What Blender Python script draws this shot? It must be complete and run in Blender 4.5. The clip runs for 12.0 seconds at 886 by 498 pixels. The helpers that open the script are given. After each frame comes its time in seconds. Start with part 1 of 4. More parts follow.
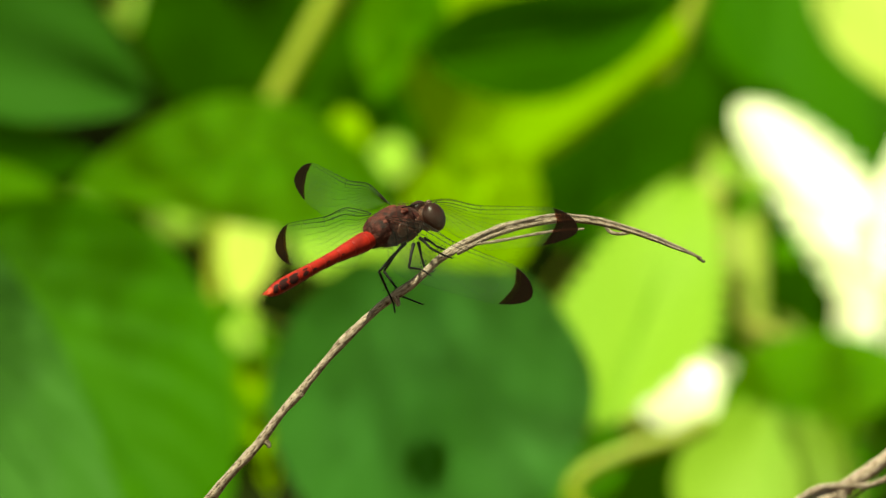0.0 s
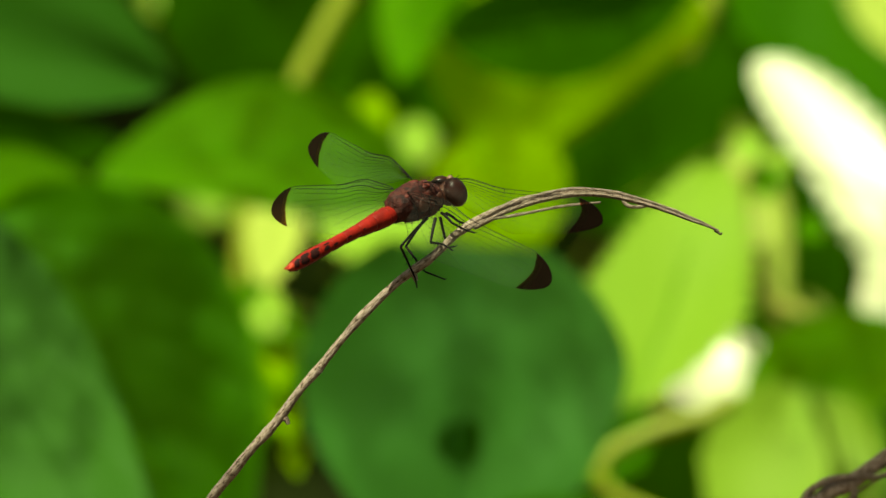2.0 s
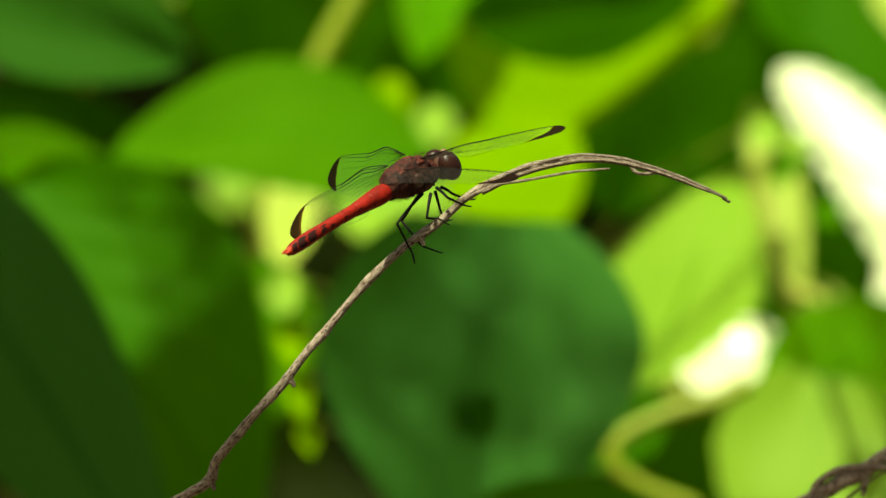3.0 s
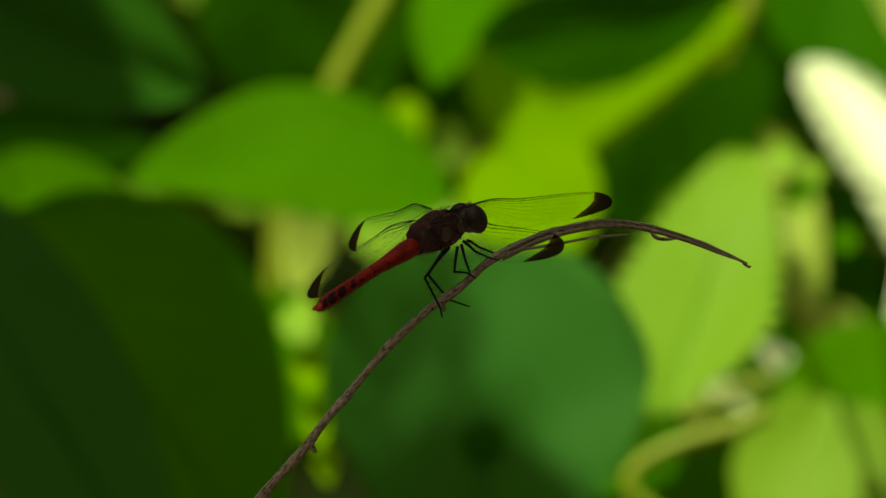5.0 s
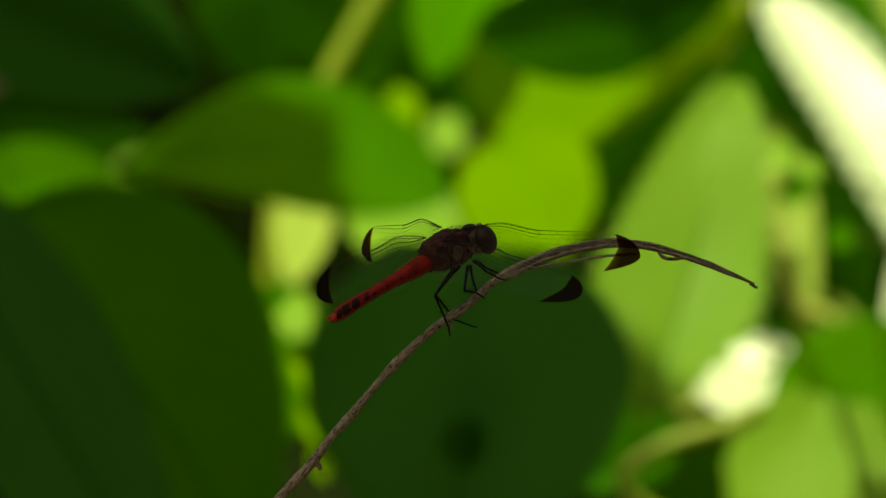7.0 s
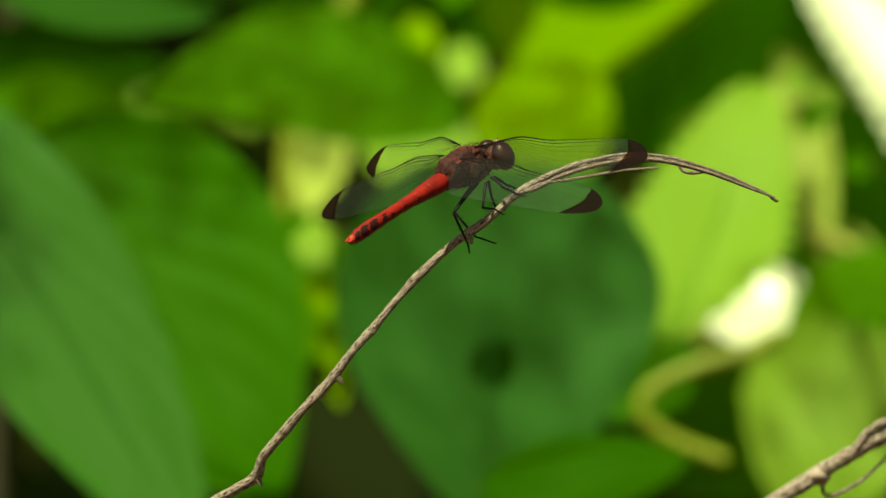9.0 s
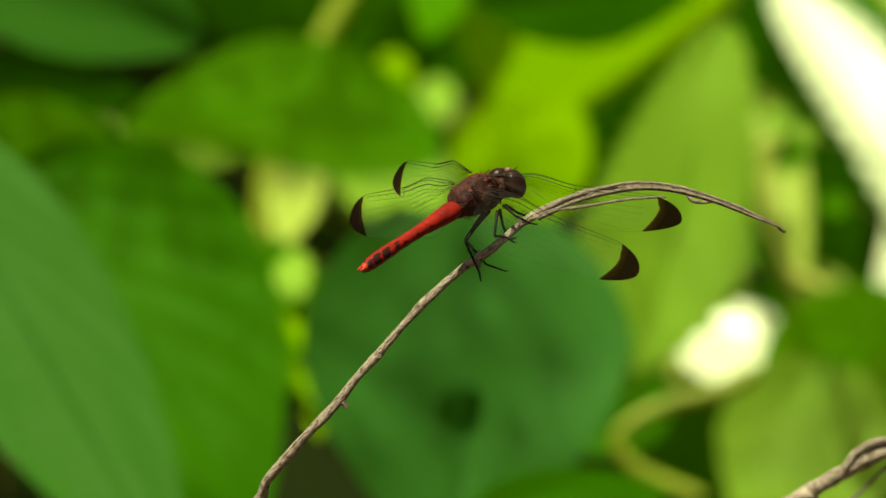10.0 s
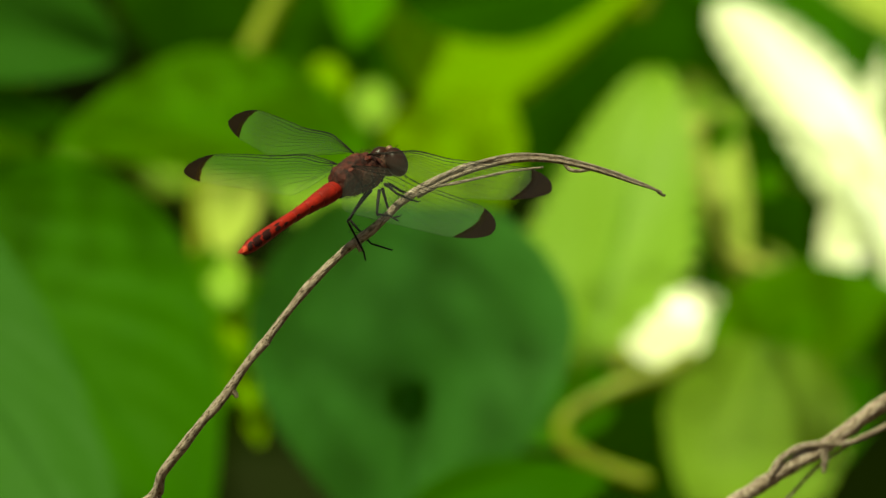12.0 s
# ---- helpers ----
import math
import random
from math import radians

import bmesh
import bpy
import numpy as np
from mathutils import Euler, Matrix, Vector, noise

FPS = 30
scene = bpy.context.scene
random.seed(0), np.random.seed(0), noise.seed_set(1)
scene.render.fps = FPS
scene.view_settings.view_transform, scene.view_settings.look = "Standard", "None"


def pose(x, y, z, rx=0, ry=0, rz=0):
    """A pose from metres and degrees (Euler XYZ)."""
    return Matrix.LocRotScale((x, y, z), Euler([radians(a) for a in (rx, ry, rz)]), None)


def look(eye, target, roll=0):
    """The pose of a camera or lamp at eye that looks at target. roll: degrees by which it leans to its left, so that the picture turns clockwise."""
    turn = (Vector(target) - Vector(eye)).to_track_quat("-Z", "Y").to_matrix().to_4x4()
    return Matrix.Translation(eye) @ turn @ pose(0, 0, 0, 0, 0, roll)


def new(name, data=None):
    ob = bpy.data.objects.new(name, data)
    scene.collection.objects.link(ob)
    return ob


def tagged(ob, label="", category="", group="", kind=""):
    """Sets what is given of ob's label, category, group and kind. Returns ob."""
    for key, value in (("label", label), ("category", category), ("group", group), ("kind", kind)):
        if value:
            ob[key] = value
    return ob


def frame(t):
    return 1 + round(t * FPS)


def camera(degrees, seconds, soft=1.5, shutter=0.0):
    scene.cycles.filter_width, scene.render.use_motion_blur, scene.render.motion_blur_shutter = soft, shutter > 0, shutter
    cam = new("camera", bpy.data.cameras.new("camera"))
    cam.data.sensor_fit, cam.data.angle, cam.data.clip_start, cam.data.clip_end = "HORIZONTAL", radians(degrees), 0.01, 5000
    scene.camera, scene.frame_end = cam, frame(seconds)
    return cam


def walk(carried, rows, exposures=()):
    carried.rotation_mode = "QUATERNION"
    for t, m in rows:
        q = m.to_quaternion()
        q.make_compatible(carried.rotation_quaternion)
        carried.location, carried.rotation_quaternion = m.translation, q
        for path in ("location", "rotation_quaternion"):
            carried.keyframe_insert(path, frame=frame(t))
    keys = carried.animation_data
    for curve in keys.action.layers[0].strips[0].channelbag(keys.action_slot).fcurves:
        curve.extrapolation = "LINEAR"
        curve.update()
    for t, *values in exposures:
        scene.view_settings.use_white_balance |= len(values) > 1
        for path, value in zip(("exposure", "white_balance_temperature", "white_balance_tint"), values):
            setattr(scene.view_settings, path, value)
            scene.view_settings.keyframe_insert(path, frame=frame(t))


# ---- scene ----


def view(x, z, pan, tilt, roll):
    """The hand-held camera: sideways and upward drift in metres, then pan, tilt and roll in degrees."""
    return pose(x, -1.8, 1.1 + z, 0, 0, pan) @ pose(0, 0, 0, tilt) @ pose(0, 0, 0, 0, roll) @ pose(0, 0, 0, 90)


cam = camera(4.536, 12.0, 1.5, 0.0)
cam.data.dof.use_dof = True
cam.data.dof.focus_distance = 1.8
cam.data.dof.aperture_fstop = 45.0
walk(cam, [
    (0, view(-0.0017, -0.0070, -0.260, 0.194, 0.078)),
    (0.5, view(0.0001, -0.0072, -0.241, 0.111, 0.506)),
    (1, view(0.0002, -0.0071, -0.260, 0.114, 0.414)),
    (1.5, view(0.0045, -0.0099, -0.088, 0.169, 0.817)),
    (2, view(0.0010, -0.0093, -0.086, 0.140, 0.670)),
    (2.5, view(0.0013, -0.0028, 0.009, 0.005, 0.217)),
    (3, view(0.0039, -0.0152, 0.047, 0.146, -0.009)),
    (3.2, view(-0.0029, 0.0016, -0.058, -0.174, -1.373)),
    (4.8, view(0.0062, -0.0063, 0.206, 0.116, 0.025)),
    (5, view(0.0025, -0.0011, 0.107, 0.034, 0.067)),
    (5.5, view(-0.0010, 0.0004, -0.033, -0.012, 0.011)),
    (6, view(0.0056, -0.0045, 0.096, 0.123, 0.785)),
    (6.5, view(-0.0046, 0.0016, -0.059, 0.086, -0.470)),
    (6.7, view(-0.0033, 0.0073, -0.018, -0.033, -0.454)),
    (8.3, view(0.0030, 0.0002, 0.174, -0.264, -0.091)),
    (8.5, view(0.0043, -0.0056, 0.202, -0.230, 0.293)),
    (9, view(-0.0027, 0.0023, 0.082, -0.422, -0.319)),
    (9.5, view(-0.0065, 0.0023, -0.029, -0.349, -0.856)),
    (10, view(-0.0134, -0.0003, -0.219, -0.207, -1.125)),
    (10.5, view(-0.0126, -0.0014, -0.282, -0.145, -1.122)),
    (11, view(-0.0088, 0.0034, -0.297, -0.226, 0.446)),
    (11.5, view(-0.0027, -0.0029, -0.261, -0.150, 1.001)),
    (12, view(0.0058, -0.0075, -0.215, -0.086, 2.222)),
], exposures=[
    (0, 0.9, 7700, -17),
    (1, 0.52, 7700, -17),
    (2, 0.58, 7700, -17),
    (3, 0.68, 7700, -17),
    (5, 0.1, 8000, -22),
    (5.5, 0.15, 8000, -22),
    (6, 0.03, 8000, -22),
    (6.5, 0.15, 8000, -22),
    (8.5, 0.02, 7700, -23),
    (9, 0.42, 7700, -17),
    (9.5, 0.55, 7700, -17),
    (10, 0.45, 7700, -17),
    (10.5, 0.3, 7700, -17),
    (11, 0.35, 7900, -20),
    (11.5, 0.35, 7900, -20),
    (12, 0.25, 8000, -22),
])

# ---- light ----
SUN = Vector((-0.25, -0.45, 0.86)).normalized()
world = bpy.data.worlds.new("sky")
scene.world = world
world.use_nodes = True
sky = world.node_tree.nodes.new("ShaderNodeTexSky")
sky.sky_type, sky.sun_disc = "NISHITA", False
sky.dust_density, sky.ozone_density = 6.0, 0.3
sky.sun_elevation = math.asin(SUN.z)
sky.sun_rotation = math.atan2(SUN.x, SUN.y)
back = world.node_tree.nodes["Background"]
world.node_tree.links.new(sky.outputs[0], back.inputs[0])
back.inputs[1].default_value = 0.05
sun = new("sun", bpy.data.lights.new("sun", "SUN"))
sun.data.energy, sun.data.angle, sun.data.color = 5.0, radians(0.53), (1.0, 0.95, 0.86)
sun.matrix_world = look(SUN * 6 + Vector((0, 0, 1)), (0, 0, 1))


# ---- materials ----
def material(name):
    m = bpy.data.materials.new(name)
    m.use_nodes = True
    t = m.node_tree
    return m, t, t.nodes["Principled BSDF"], t.nodes["Material Output"]


def node(t, kind, **values):
    n = t.nodes.new(kind)
    for k, v in values.items():
        n.inputs[k.replace("_", " ")].default_value = v
    return n


def ramp(t, fac, stops):
    n = t.nodes.new("ShaderNodeValToRGB")
    e = n.color_ramp.elements
    while len(e) < len(stops):
        e.new(0.5)
    for s, (p, c) in zip(e, stops):
        s.position, s.color = p, (*c, 1)
    t.links.new(fac, n.inputs[0])
    return n.outputs[0]


def noisy(t, scale, detail=4.0, rough=0.6, coords="Object", stretch=None):
    c = t.nodes.new("ShaderNodeTexCoord").outputs[coords]
    if stretch:
        mp = t.nodes.new("ShaderNodeMapping")
        mp.inputs["Scale"].default_value = stretch
        t.links.new(c, mp.inputs[0])
        c = mp.outputs[0]
    n = node(t, "ShaderNodeTexNoise", Scale=scale, Detail=detail, Roughness=rough)
    t.links.new(c, n.inputs["Vector"])
    return n.outputs["Fac"]


def bump(t, fac, bsdf, strength, distance):
    b = node(t, "ShaderNodeBump", Strength=strength, Distance=distance)
    t.links.new(fac, b.inputs["Height"])
    t.links.new(b.outputs[0], bsdf.inputs["Normal"])
    return b


def mix_col(t, fac, a, b, mode="MIX"):
    n = t.nodes.new("ShaderNodeMix")
    n.data_type, n.blend_type = "RGBA", mode
    for value, socket in ((fac, n.inputs[0]), (a, n.inputs[6]), (b, n.inputs[7])):
        if isinstance(value, (int, float)):
            socket.default_value = value
        elif isinstance(value, tuple):
            socket.default_value = (*value, 1)
        else:
            t.links.new(value, socket)
    return n.outputs[2]


def leaf_material(name, upper, lower, through_col, thin=0.5, gloss=0.42, spec=0.4):
    """A green leaf: waxy surface with veins and blotches, light shining through the blade."""
    m, t, p, out = material(name)
    uv = t.nodes.new("ShaderNodeTexCoord").outputs["UV"]
    sep = t.nodes.new("ShaderNodeSeparateXYZ")
    t.links.new(uv, sep.inputs[0])
    # side veins run forward from the midrib
    off = t.nodes.new("ShaderNodeMath"); off.operation = "ABSOLUTE"
    t.links.new(sep.outputs[0], off.inputs[0])
    run = t.nodes.new("ShaderNodeMath"); run.operation = "MULTIPLY_ADD"
    t.links.new(off.outputs[0], run.inputs[0]); run.inputs[1].default_value = -0.45
    t.links.new(sep.outputs[1], run.inputs[2])
    wave = t.nodes.new("ShaderNodeMath"); wave.operation = "MULTIPLY"
    t.links.new(run.outputs[0], wave.inputs[0]); wave.inputs[1].default_value = 9.0
    fr = t.nodes.new("ShaderNodeMath"); fr.operation = "PINGPONG"
    t.links.new(wave.outputs[0], fr.inputs[0]); fr.inputs[1].default_value = 0.5
    vein = ramp(t, fr.outputs[0], [(0.0, (1, 1, 1)), (0.06, (0.15, 0.15, 0.15)), (0.5, (0, 0, 0))])
    blot = mix_col(t, 0.6, noisy(t, 35.0, 5.0), ramp(t, noisy(t, 16.0, 3.0, 0.5, "Object", (1.0, 1.0, 0.45)), [(0.38, (0, 0, 0)), (0.62, (1, 1, 1))]))
    fine = noisy(t, 420.0, 3.0)
    col = mix_col(t, blot, lower, upper)
    rnd = t.nodes.new("ShaderNodeObjectInfo").outputs["Random"]
    tint = ramp(t, rnd, [(0, (0.86, 0.9, 0.8)), (1, (1.1, 1.05, 1.0))])
    col = mix_col(t, 1.0, col, tint, "MULTIPLY")
    veil = t.nodes.new("ShaderNodeMath"); veil.operation = "MULTIPLY"
    t.links.new(vein, veil.inputs[0]); veil.inputs[1].default_value = 0.25
    col = mix_col(t, veil.outputs[0], col, tuple(min(1, 1.4 * c + 0.01) for c in upper))
    t.links.new(col, p.inputs["Base Color"])
    p.inputs["Specular IOR Level"].default_value = spec
    r = ramp(t, fine, [(0.3, (gloss - 0.06,) * 3), (0.7, (gloss + 0.12,) * 3)])
    t.links.new(r, p.inputs["Roughness"])
    bump(t, mix_col(t, 0.3, fine, vein), p, 0.15, 0.0006)
    tr = t.nodes.new("ShaderNodeBsdfTranslucent")
    tcol = mix_col(t, blot, tuple(c * 0.8 for c in through_col), through_col)
    tcol = mix_col(t, veil.outputs[0], tcol, tuple(c * 0.75 for c in through_col))
    t.links.new(tcol, tr.inputs[0])
    mx = t.nodes.new("ShaderNodeMixShader")
    mx.inputs[0].default_value = thin
    t.links.new(p.outputs[0], mx.inputs[1]); t.links.new(tr.outputs[0], mx.inputs[2])
    t.links.new(mx.outputs[0], out.inputs[0])
    return m


LEAF = leaf_material("vine_leaf", (0.088, 0.26, 0.010), (0.06, 0.20, 0.005), (0.35, 0.75, 0.010), 0.55, 0.7, 0.03)
# yellow-green copy of the vine leaf, sunlight put into its colour
YELLOW_LEAF = leaf_material("sun_yellow_leaf", (0.23, 0.43, 0.008), (0.18, 0.36, 0.004), (0.54, 0.82, 0.006), 0.5, 0.7, 0.03)
GREEN_LEAF = leaf_material("mid_green_leaf", (0.050, 0.19, 0.004), (0.034, 0.15, 0.002), (0.19, 0.52, 0.002), 0.5, 0.6, 0.06)
GREY_LEAF = leaf_material("bluish_leaf", (0.042, 0.140, 0.014), (0.032, 0.126, 0.005), (0.08, 0.26, 0.005), 0.28, 0.6, 0.10)
HEART_LEAF = leaf_material("blue_green_leaf", (0.050, 0.183, 0.028), (0.040, 0.16, 0.013), (0.15, 0.43, 0.004), 0.4, 0.6, 0.12)
# two lighter copies of the vine leaf, sunlight put into their colour
LIGHT_LEAF = leaf_material("sun_green_leaf", (0.31, 0.51, 0.05), (0.24, 0.44, 0.025), (0.40, 0.70, 0.015), 0.45, 0.5, 0.2)
PALE_LEAF = leaf_material("sun_pale_leaf", (0.48, 0.60, 0.12), (0.40, 0.53, 0.07), (0.46, 0.66, 0.06), 0.45, 0.5, 0.15)
# near-white copy of the leaf: sun glare put into its colour
WHITE_LEAF = leaf_material("glare_white_leaf", (0.76, 0.80, 0.55), (0.66, 0.72, 0.42), (0.70, 0.76, 0.5), 0.25, 0.3, 0.6)
# near-black brownish green: woodland shade put into the undergrowth's colour
UNDERGROWTH = leaf_material("shade_dark_undergrowth", (0.013, 0.022, 0.002), (0.011, 0.013, 0.002), (0.02, 0.04, 0.001), 0.25, 0.7, 0.03)
# dark copy of the leaf: shade deep in the vine put into its colour
DARK_LEAF = leaf_material("shade_toned_leaf", (0.034, 0.125, 0.002), (0.024, 0.09, 0.001), (0.08, 0.24, 0.001), 0.35, 0.7, 0.03)


def stem_material(name, a, b):
    m, t, p, out = material(name)
    n = noisy(t, 60.0, 5.0)
    t.links.new(mix_col(t, n, a, b), p.inputs["Base Color"])
    p.inputs["Roughness"].default_value = 0.6
    bump(t, noisy(t, 500.0), p, 0.3, 0.0005)
    return m


STALK = stem_material("green_stalk", (0.18, 0.24, 0.006), (0.26, 0.32, 0.010))
PALE_STALK = stem_material("pale_stalk", (0.36, 0.40, 0.05), (0.48, 0.51, 0.09))
BROWN_STEM = stem_material("brown_stem", (0.035, 0.03, 0.010), (0.06, 0.05, 0.018))


def bark_material():
    m, t, p, out = material("dry_bark")
    uv = t.nodes.new("ShaderNodeTexCoord").outputs["UV"]
    mp = t.nodes.new("ShaderNodeMapping")
    mp.inputs["Scale"].default_value = (52.0, 800.0, 1.0)
    t.links.new(uv, mp.inputs[0])
    a = node(t, "ShaderNodeTexNoise", Scale=1.0, Detail=6.0, Roughness=0.7)
    t.links.new(mp.outputs[0], a.inputs["Vector"])
    blot = noisy(t, 260.0, 4.0)
    col = ramp(t, a.outputs["Fac"], [(0.37, (0.03, 0.018, 0.010)), (0.43, (0.20, 0.13, 0.08)), (0.48, (0.40, 0.30, 0.225)), (0.66, (0.66, 0.54, 0.43))])
    col = mix_col(t, ramp(t, blot, [(0.56, (0, 0, 0)), (0.66, (0.6, 0.6, 0.6))]), col, (0.20, 0.14, 0.09))
    t.links.new(col, p.inputs["Base Color"])
    p.inputs["Roughness"].default_value = 0.8
    bump(t, a.outputs["Fac"], p, 1.0, 0.0008)
    return m


BARK = bark_material()


def plain(name, a, b, scale, rough, spec=0.5, relief=0.0, coat=0.0):
    m, t, p, out = material(name)
    n = noisy(t, scale, 5.0)
    t.links.new(mix_col(t, ramp(t, n, [(0.35, (0, 0, 0)), (0.65, (1, 1, 1))]), a, b), p.inputs["Base Color"])
    p.inputs["Roughness"].default_value, p.inputs["Specular IOR Level"].default_value = rough, spec
    p.inputs["Coat Weight"].default_value = coat
    if relief:
        bump(t, noisy(t, scale * 3, 4.0), p, relief, 0.0003)
    return m


RED = plain("red_cuticle", (0.30, 0.014, 0.009), (0.17, 0.009, 0.006), 420.0, 0.5, 0.14, 0.35)
TAIL_TIP = plain("orange_cuticle", (0.46, 0.05, 0.022), (0.36, 0.03, 0.016), 700.0, 0.5, 0.15)
BLACK_SPOT = plain("black_cuticle", (0.012, 0.005, 0.005), (0.03, 0.007, 0.006), 900.0, 0.6, 0.12)
THORAX = plain("thorax_cuticle", (0.010, 0.005, 0.004), (0.085, 0.016, 0.010), 760.0, 0.65, 0.25, 1.0)
PLATE = plain("thorax_plate", (0.13, 0.022, 0.013), (0.03, 0.008, 0.006), 900.0, 0.6, 0.25, 0.6)
PALE_PLATE = plain("pale_plate", (0.20, 0.11, 0.06), (0.12, 0.05, 0.03), 900.0, 0.45)


def eye_material():
    """Compound eye: dark brown cap over a paler grey-brown lower half, with fine facets."""
    m, t, p, out = material("compound_eye")
    sep = t.nodes.new("ShaderNodeSeparateXYZ")
    t.links.new(t.nodes.new("ShaderNodeTexCoord").outputs["Generated"], sep.inputs[0])
    cap = ramp(t, sep.outputs[2], [(0.25, (0.085, 0.036, 0.020)), (0.55, (0.026, 0.008, 0.005))])
    t.links.new(mix_col(t, noisy(t, 900.0, 3.0), cap, (0.03, 0.011, 0.008)), p.inputs["Base Color"])
    p.inputs["Roughness"].default_value, p.inputs["Specular IOR Level"].default_value = 0.34, 0.2
    v = node(t, "ShaderNodeTexVoronoi", Scale=6000.0)
    t.links.new(t.nodes.new("ShaderNodeTexCoord").outputs["Object"], v.inputs["Vector"])
    bump(t, v.outputs["Distance"], p, 0.3, 0.00005)
    return m


EYE = eye_material()
FACE = plain("brown_face", (0.10, 0.038, 0.022), (0.055, 0.02, 0.013), 500.0, 0.4)
LEG = plain("black_leg", (0.005, 0.005, 0.005), (0.012, 0.010, 0.008), 900.0, 0.5, 0.1)
VEIN = plain("wing_vein", (0.005, 0.004, 0.003), (0.014, 0.009, 0.005), 300.0, 0.5, 0.15)
HAIR = plain("body_hair", (0.07, 0.025, 0.015), (0.12, 0.05, 0.03), 900.0, 0.7, 0.1)


def membrane_material(name, tint, clear, rough):
    m, t, p, out = material(name)
    g = t.nodes.new("ShaderNodeBsdfGlossy")
    g.inputs["Color"].default_value, g.inputs["Roughness"].default_value = (0.9, 0.95, 0.9, 1), rough
    b = node(t, "ShaderNodeBump", Strength=0.5, Distance=0.0002)
    t.links.new(noisy(t, 420.0, 3.0), b.inputs["Height"])
    t.links.new(b.outputs[0], g.inputs["Normal"])
    tr = t.nodes.new("ShaderNodeBsdfTransparent")
    tr.inputs[0].default_value = (*tint, 1)
    mx = t.nodes.new("ShaderNodeMixShader")
    mx.inputs[0].default_value = 1 - clear
    t.links.new(tr.outputs[0], mx.inputs[1]); t.links.new(g.outputs[0], mx.inputs[2])
    d = t.nodes.new("ShaderNodeBsdfDiffuse")
    d.inputs[0].default_value = (0.85, 0.9, 0.8, 1)
    veil = t.nodes.new("ShaderNodeMixShader")
    veil.inputs[0].default_value = 0.009
    t.links.new(mx.outputs[0], veil.inputs[1]); t.links.new(d.outputs[0], veil.inputs[2])
    t.links.new(veil.outputs[0], out.inputs[0])
    return m


MEMBRANE = membrane_material("wing_membrane", (0.985, 0.995, 0.975), 0.997, 0.6)


def patch_material():
    m, t, p, out = material("brown_wing_patch")
    t.links.new(mix_col(t, noisy(t, 420.0, 4.0), (0.004, 0.0025, 0.002), (0.011, 0.005, 0.003)), p.inputs["Base Color"])
    p.inputs["Roughness"].default_value, p.inputs["Specular IOR Level"].default_value = 0.6, 0.03
    tr = t.nodes.new("ShaderNodeBsdfTransparent")
    tr.inputs[0].default_value = (0.5, 0.2, 0.12, 1)
    mx = t.nodes.new("ShaderNodeMixShader")
    # the pigment fades out unevenly toward the clear part of the wing
    edge = t.nodes.new("ShaderNodeMath"); edge.operation = "MULTIPLY_ADD"
    t.links.new(noisy(t, 900.0, 3.0), edge.inputs[0]); edge.inputs[1].default_value = 0.22
    sep = t.nodes.new("ShaderNodeSeparateXYZ")
    t.links.new(t.nodes.new("ShaderNodeTexCoord").outputs["UV"], sep.inputs[0])
    t.links.new(sep.outputs[0], edge.inputs[2])
    t.links.new(ramp(t, edge.outputs[0], [(0.08, (0.0, 0.0, 0.0)), (0.2, (0.75, 0.75, 0.75)), (0.45, (0.93, 0.93, 0.93))]), mx.inputs[0])
    t.links.new(tr.outputs[0], mx.inputs[1]); t.links.new(p.outputs[0], mx.inputs[2])
    t.links.new(mx.outputs[0], out.inputs[0])
    return m


PATCH = patch_material()
SOIL = plain("forest_soil", (0.05, 0.032, 0.018), (0.09, 0.06, 0.035), 14.0, 0.9, 0.2, 0.8)
# near-black green: the shade of the far woods is in this colour
WOODS = plain("far_woods_shade", (0.003, 0.006, 0.001), (0.009, 0.016, 0.001), 3.0, 0.9, 0.0, 0.5)


# ---- builders ----
def part(name, bm, mat, parent=None, label="", smooth=True):
    me = bpy.data.meshes.new(name)
    bm.to_mesh(me)
    bm.free()
    me.materials.append(mat)
    if smooth:
        me.polygons.foreach_set("use_smooth", [True] * len(me.polygons))
    ob = new(name, me)
    ob.parent = parent
    return tagged(ob, label)


def thing(name, place, label, category, group="", kind=""):
    ob = new(name)
    ob.location = place
    ob.empty_display_size = 0.01
    return tagged(ob, label, category, group, kind)


def smooth_line(points, steps):
    """A Catmull-Rom line through a few points."""
    pts = [Vector(p) for p in points]
    pts = [2 * pts[0] - pts[1]] + pts + [2 * pts[-1] - pts[-2]]
    line = []
    for i in range(1, len(pts) - 2):
        a, b, c, d = pts[i - 1:i + 3]
        for k in range(steps):
            s = k / steps
            line.append(0.5 * (2 * b + (c - a) * s + (2 * a - 5 * b + 4 * c - d) * s * s + (3 * b - a - 3 * c + d) * s ** 3))
    return line + [pts[-2]]


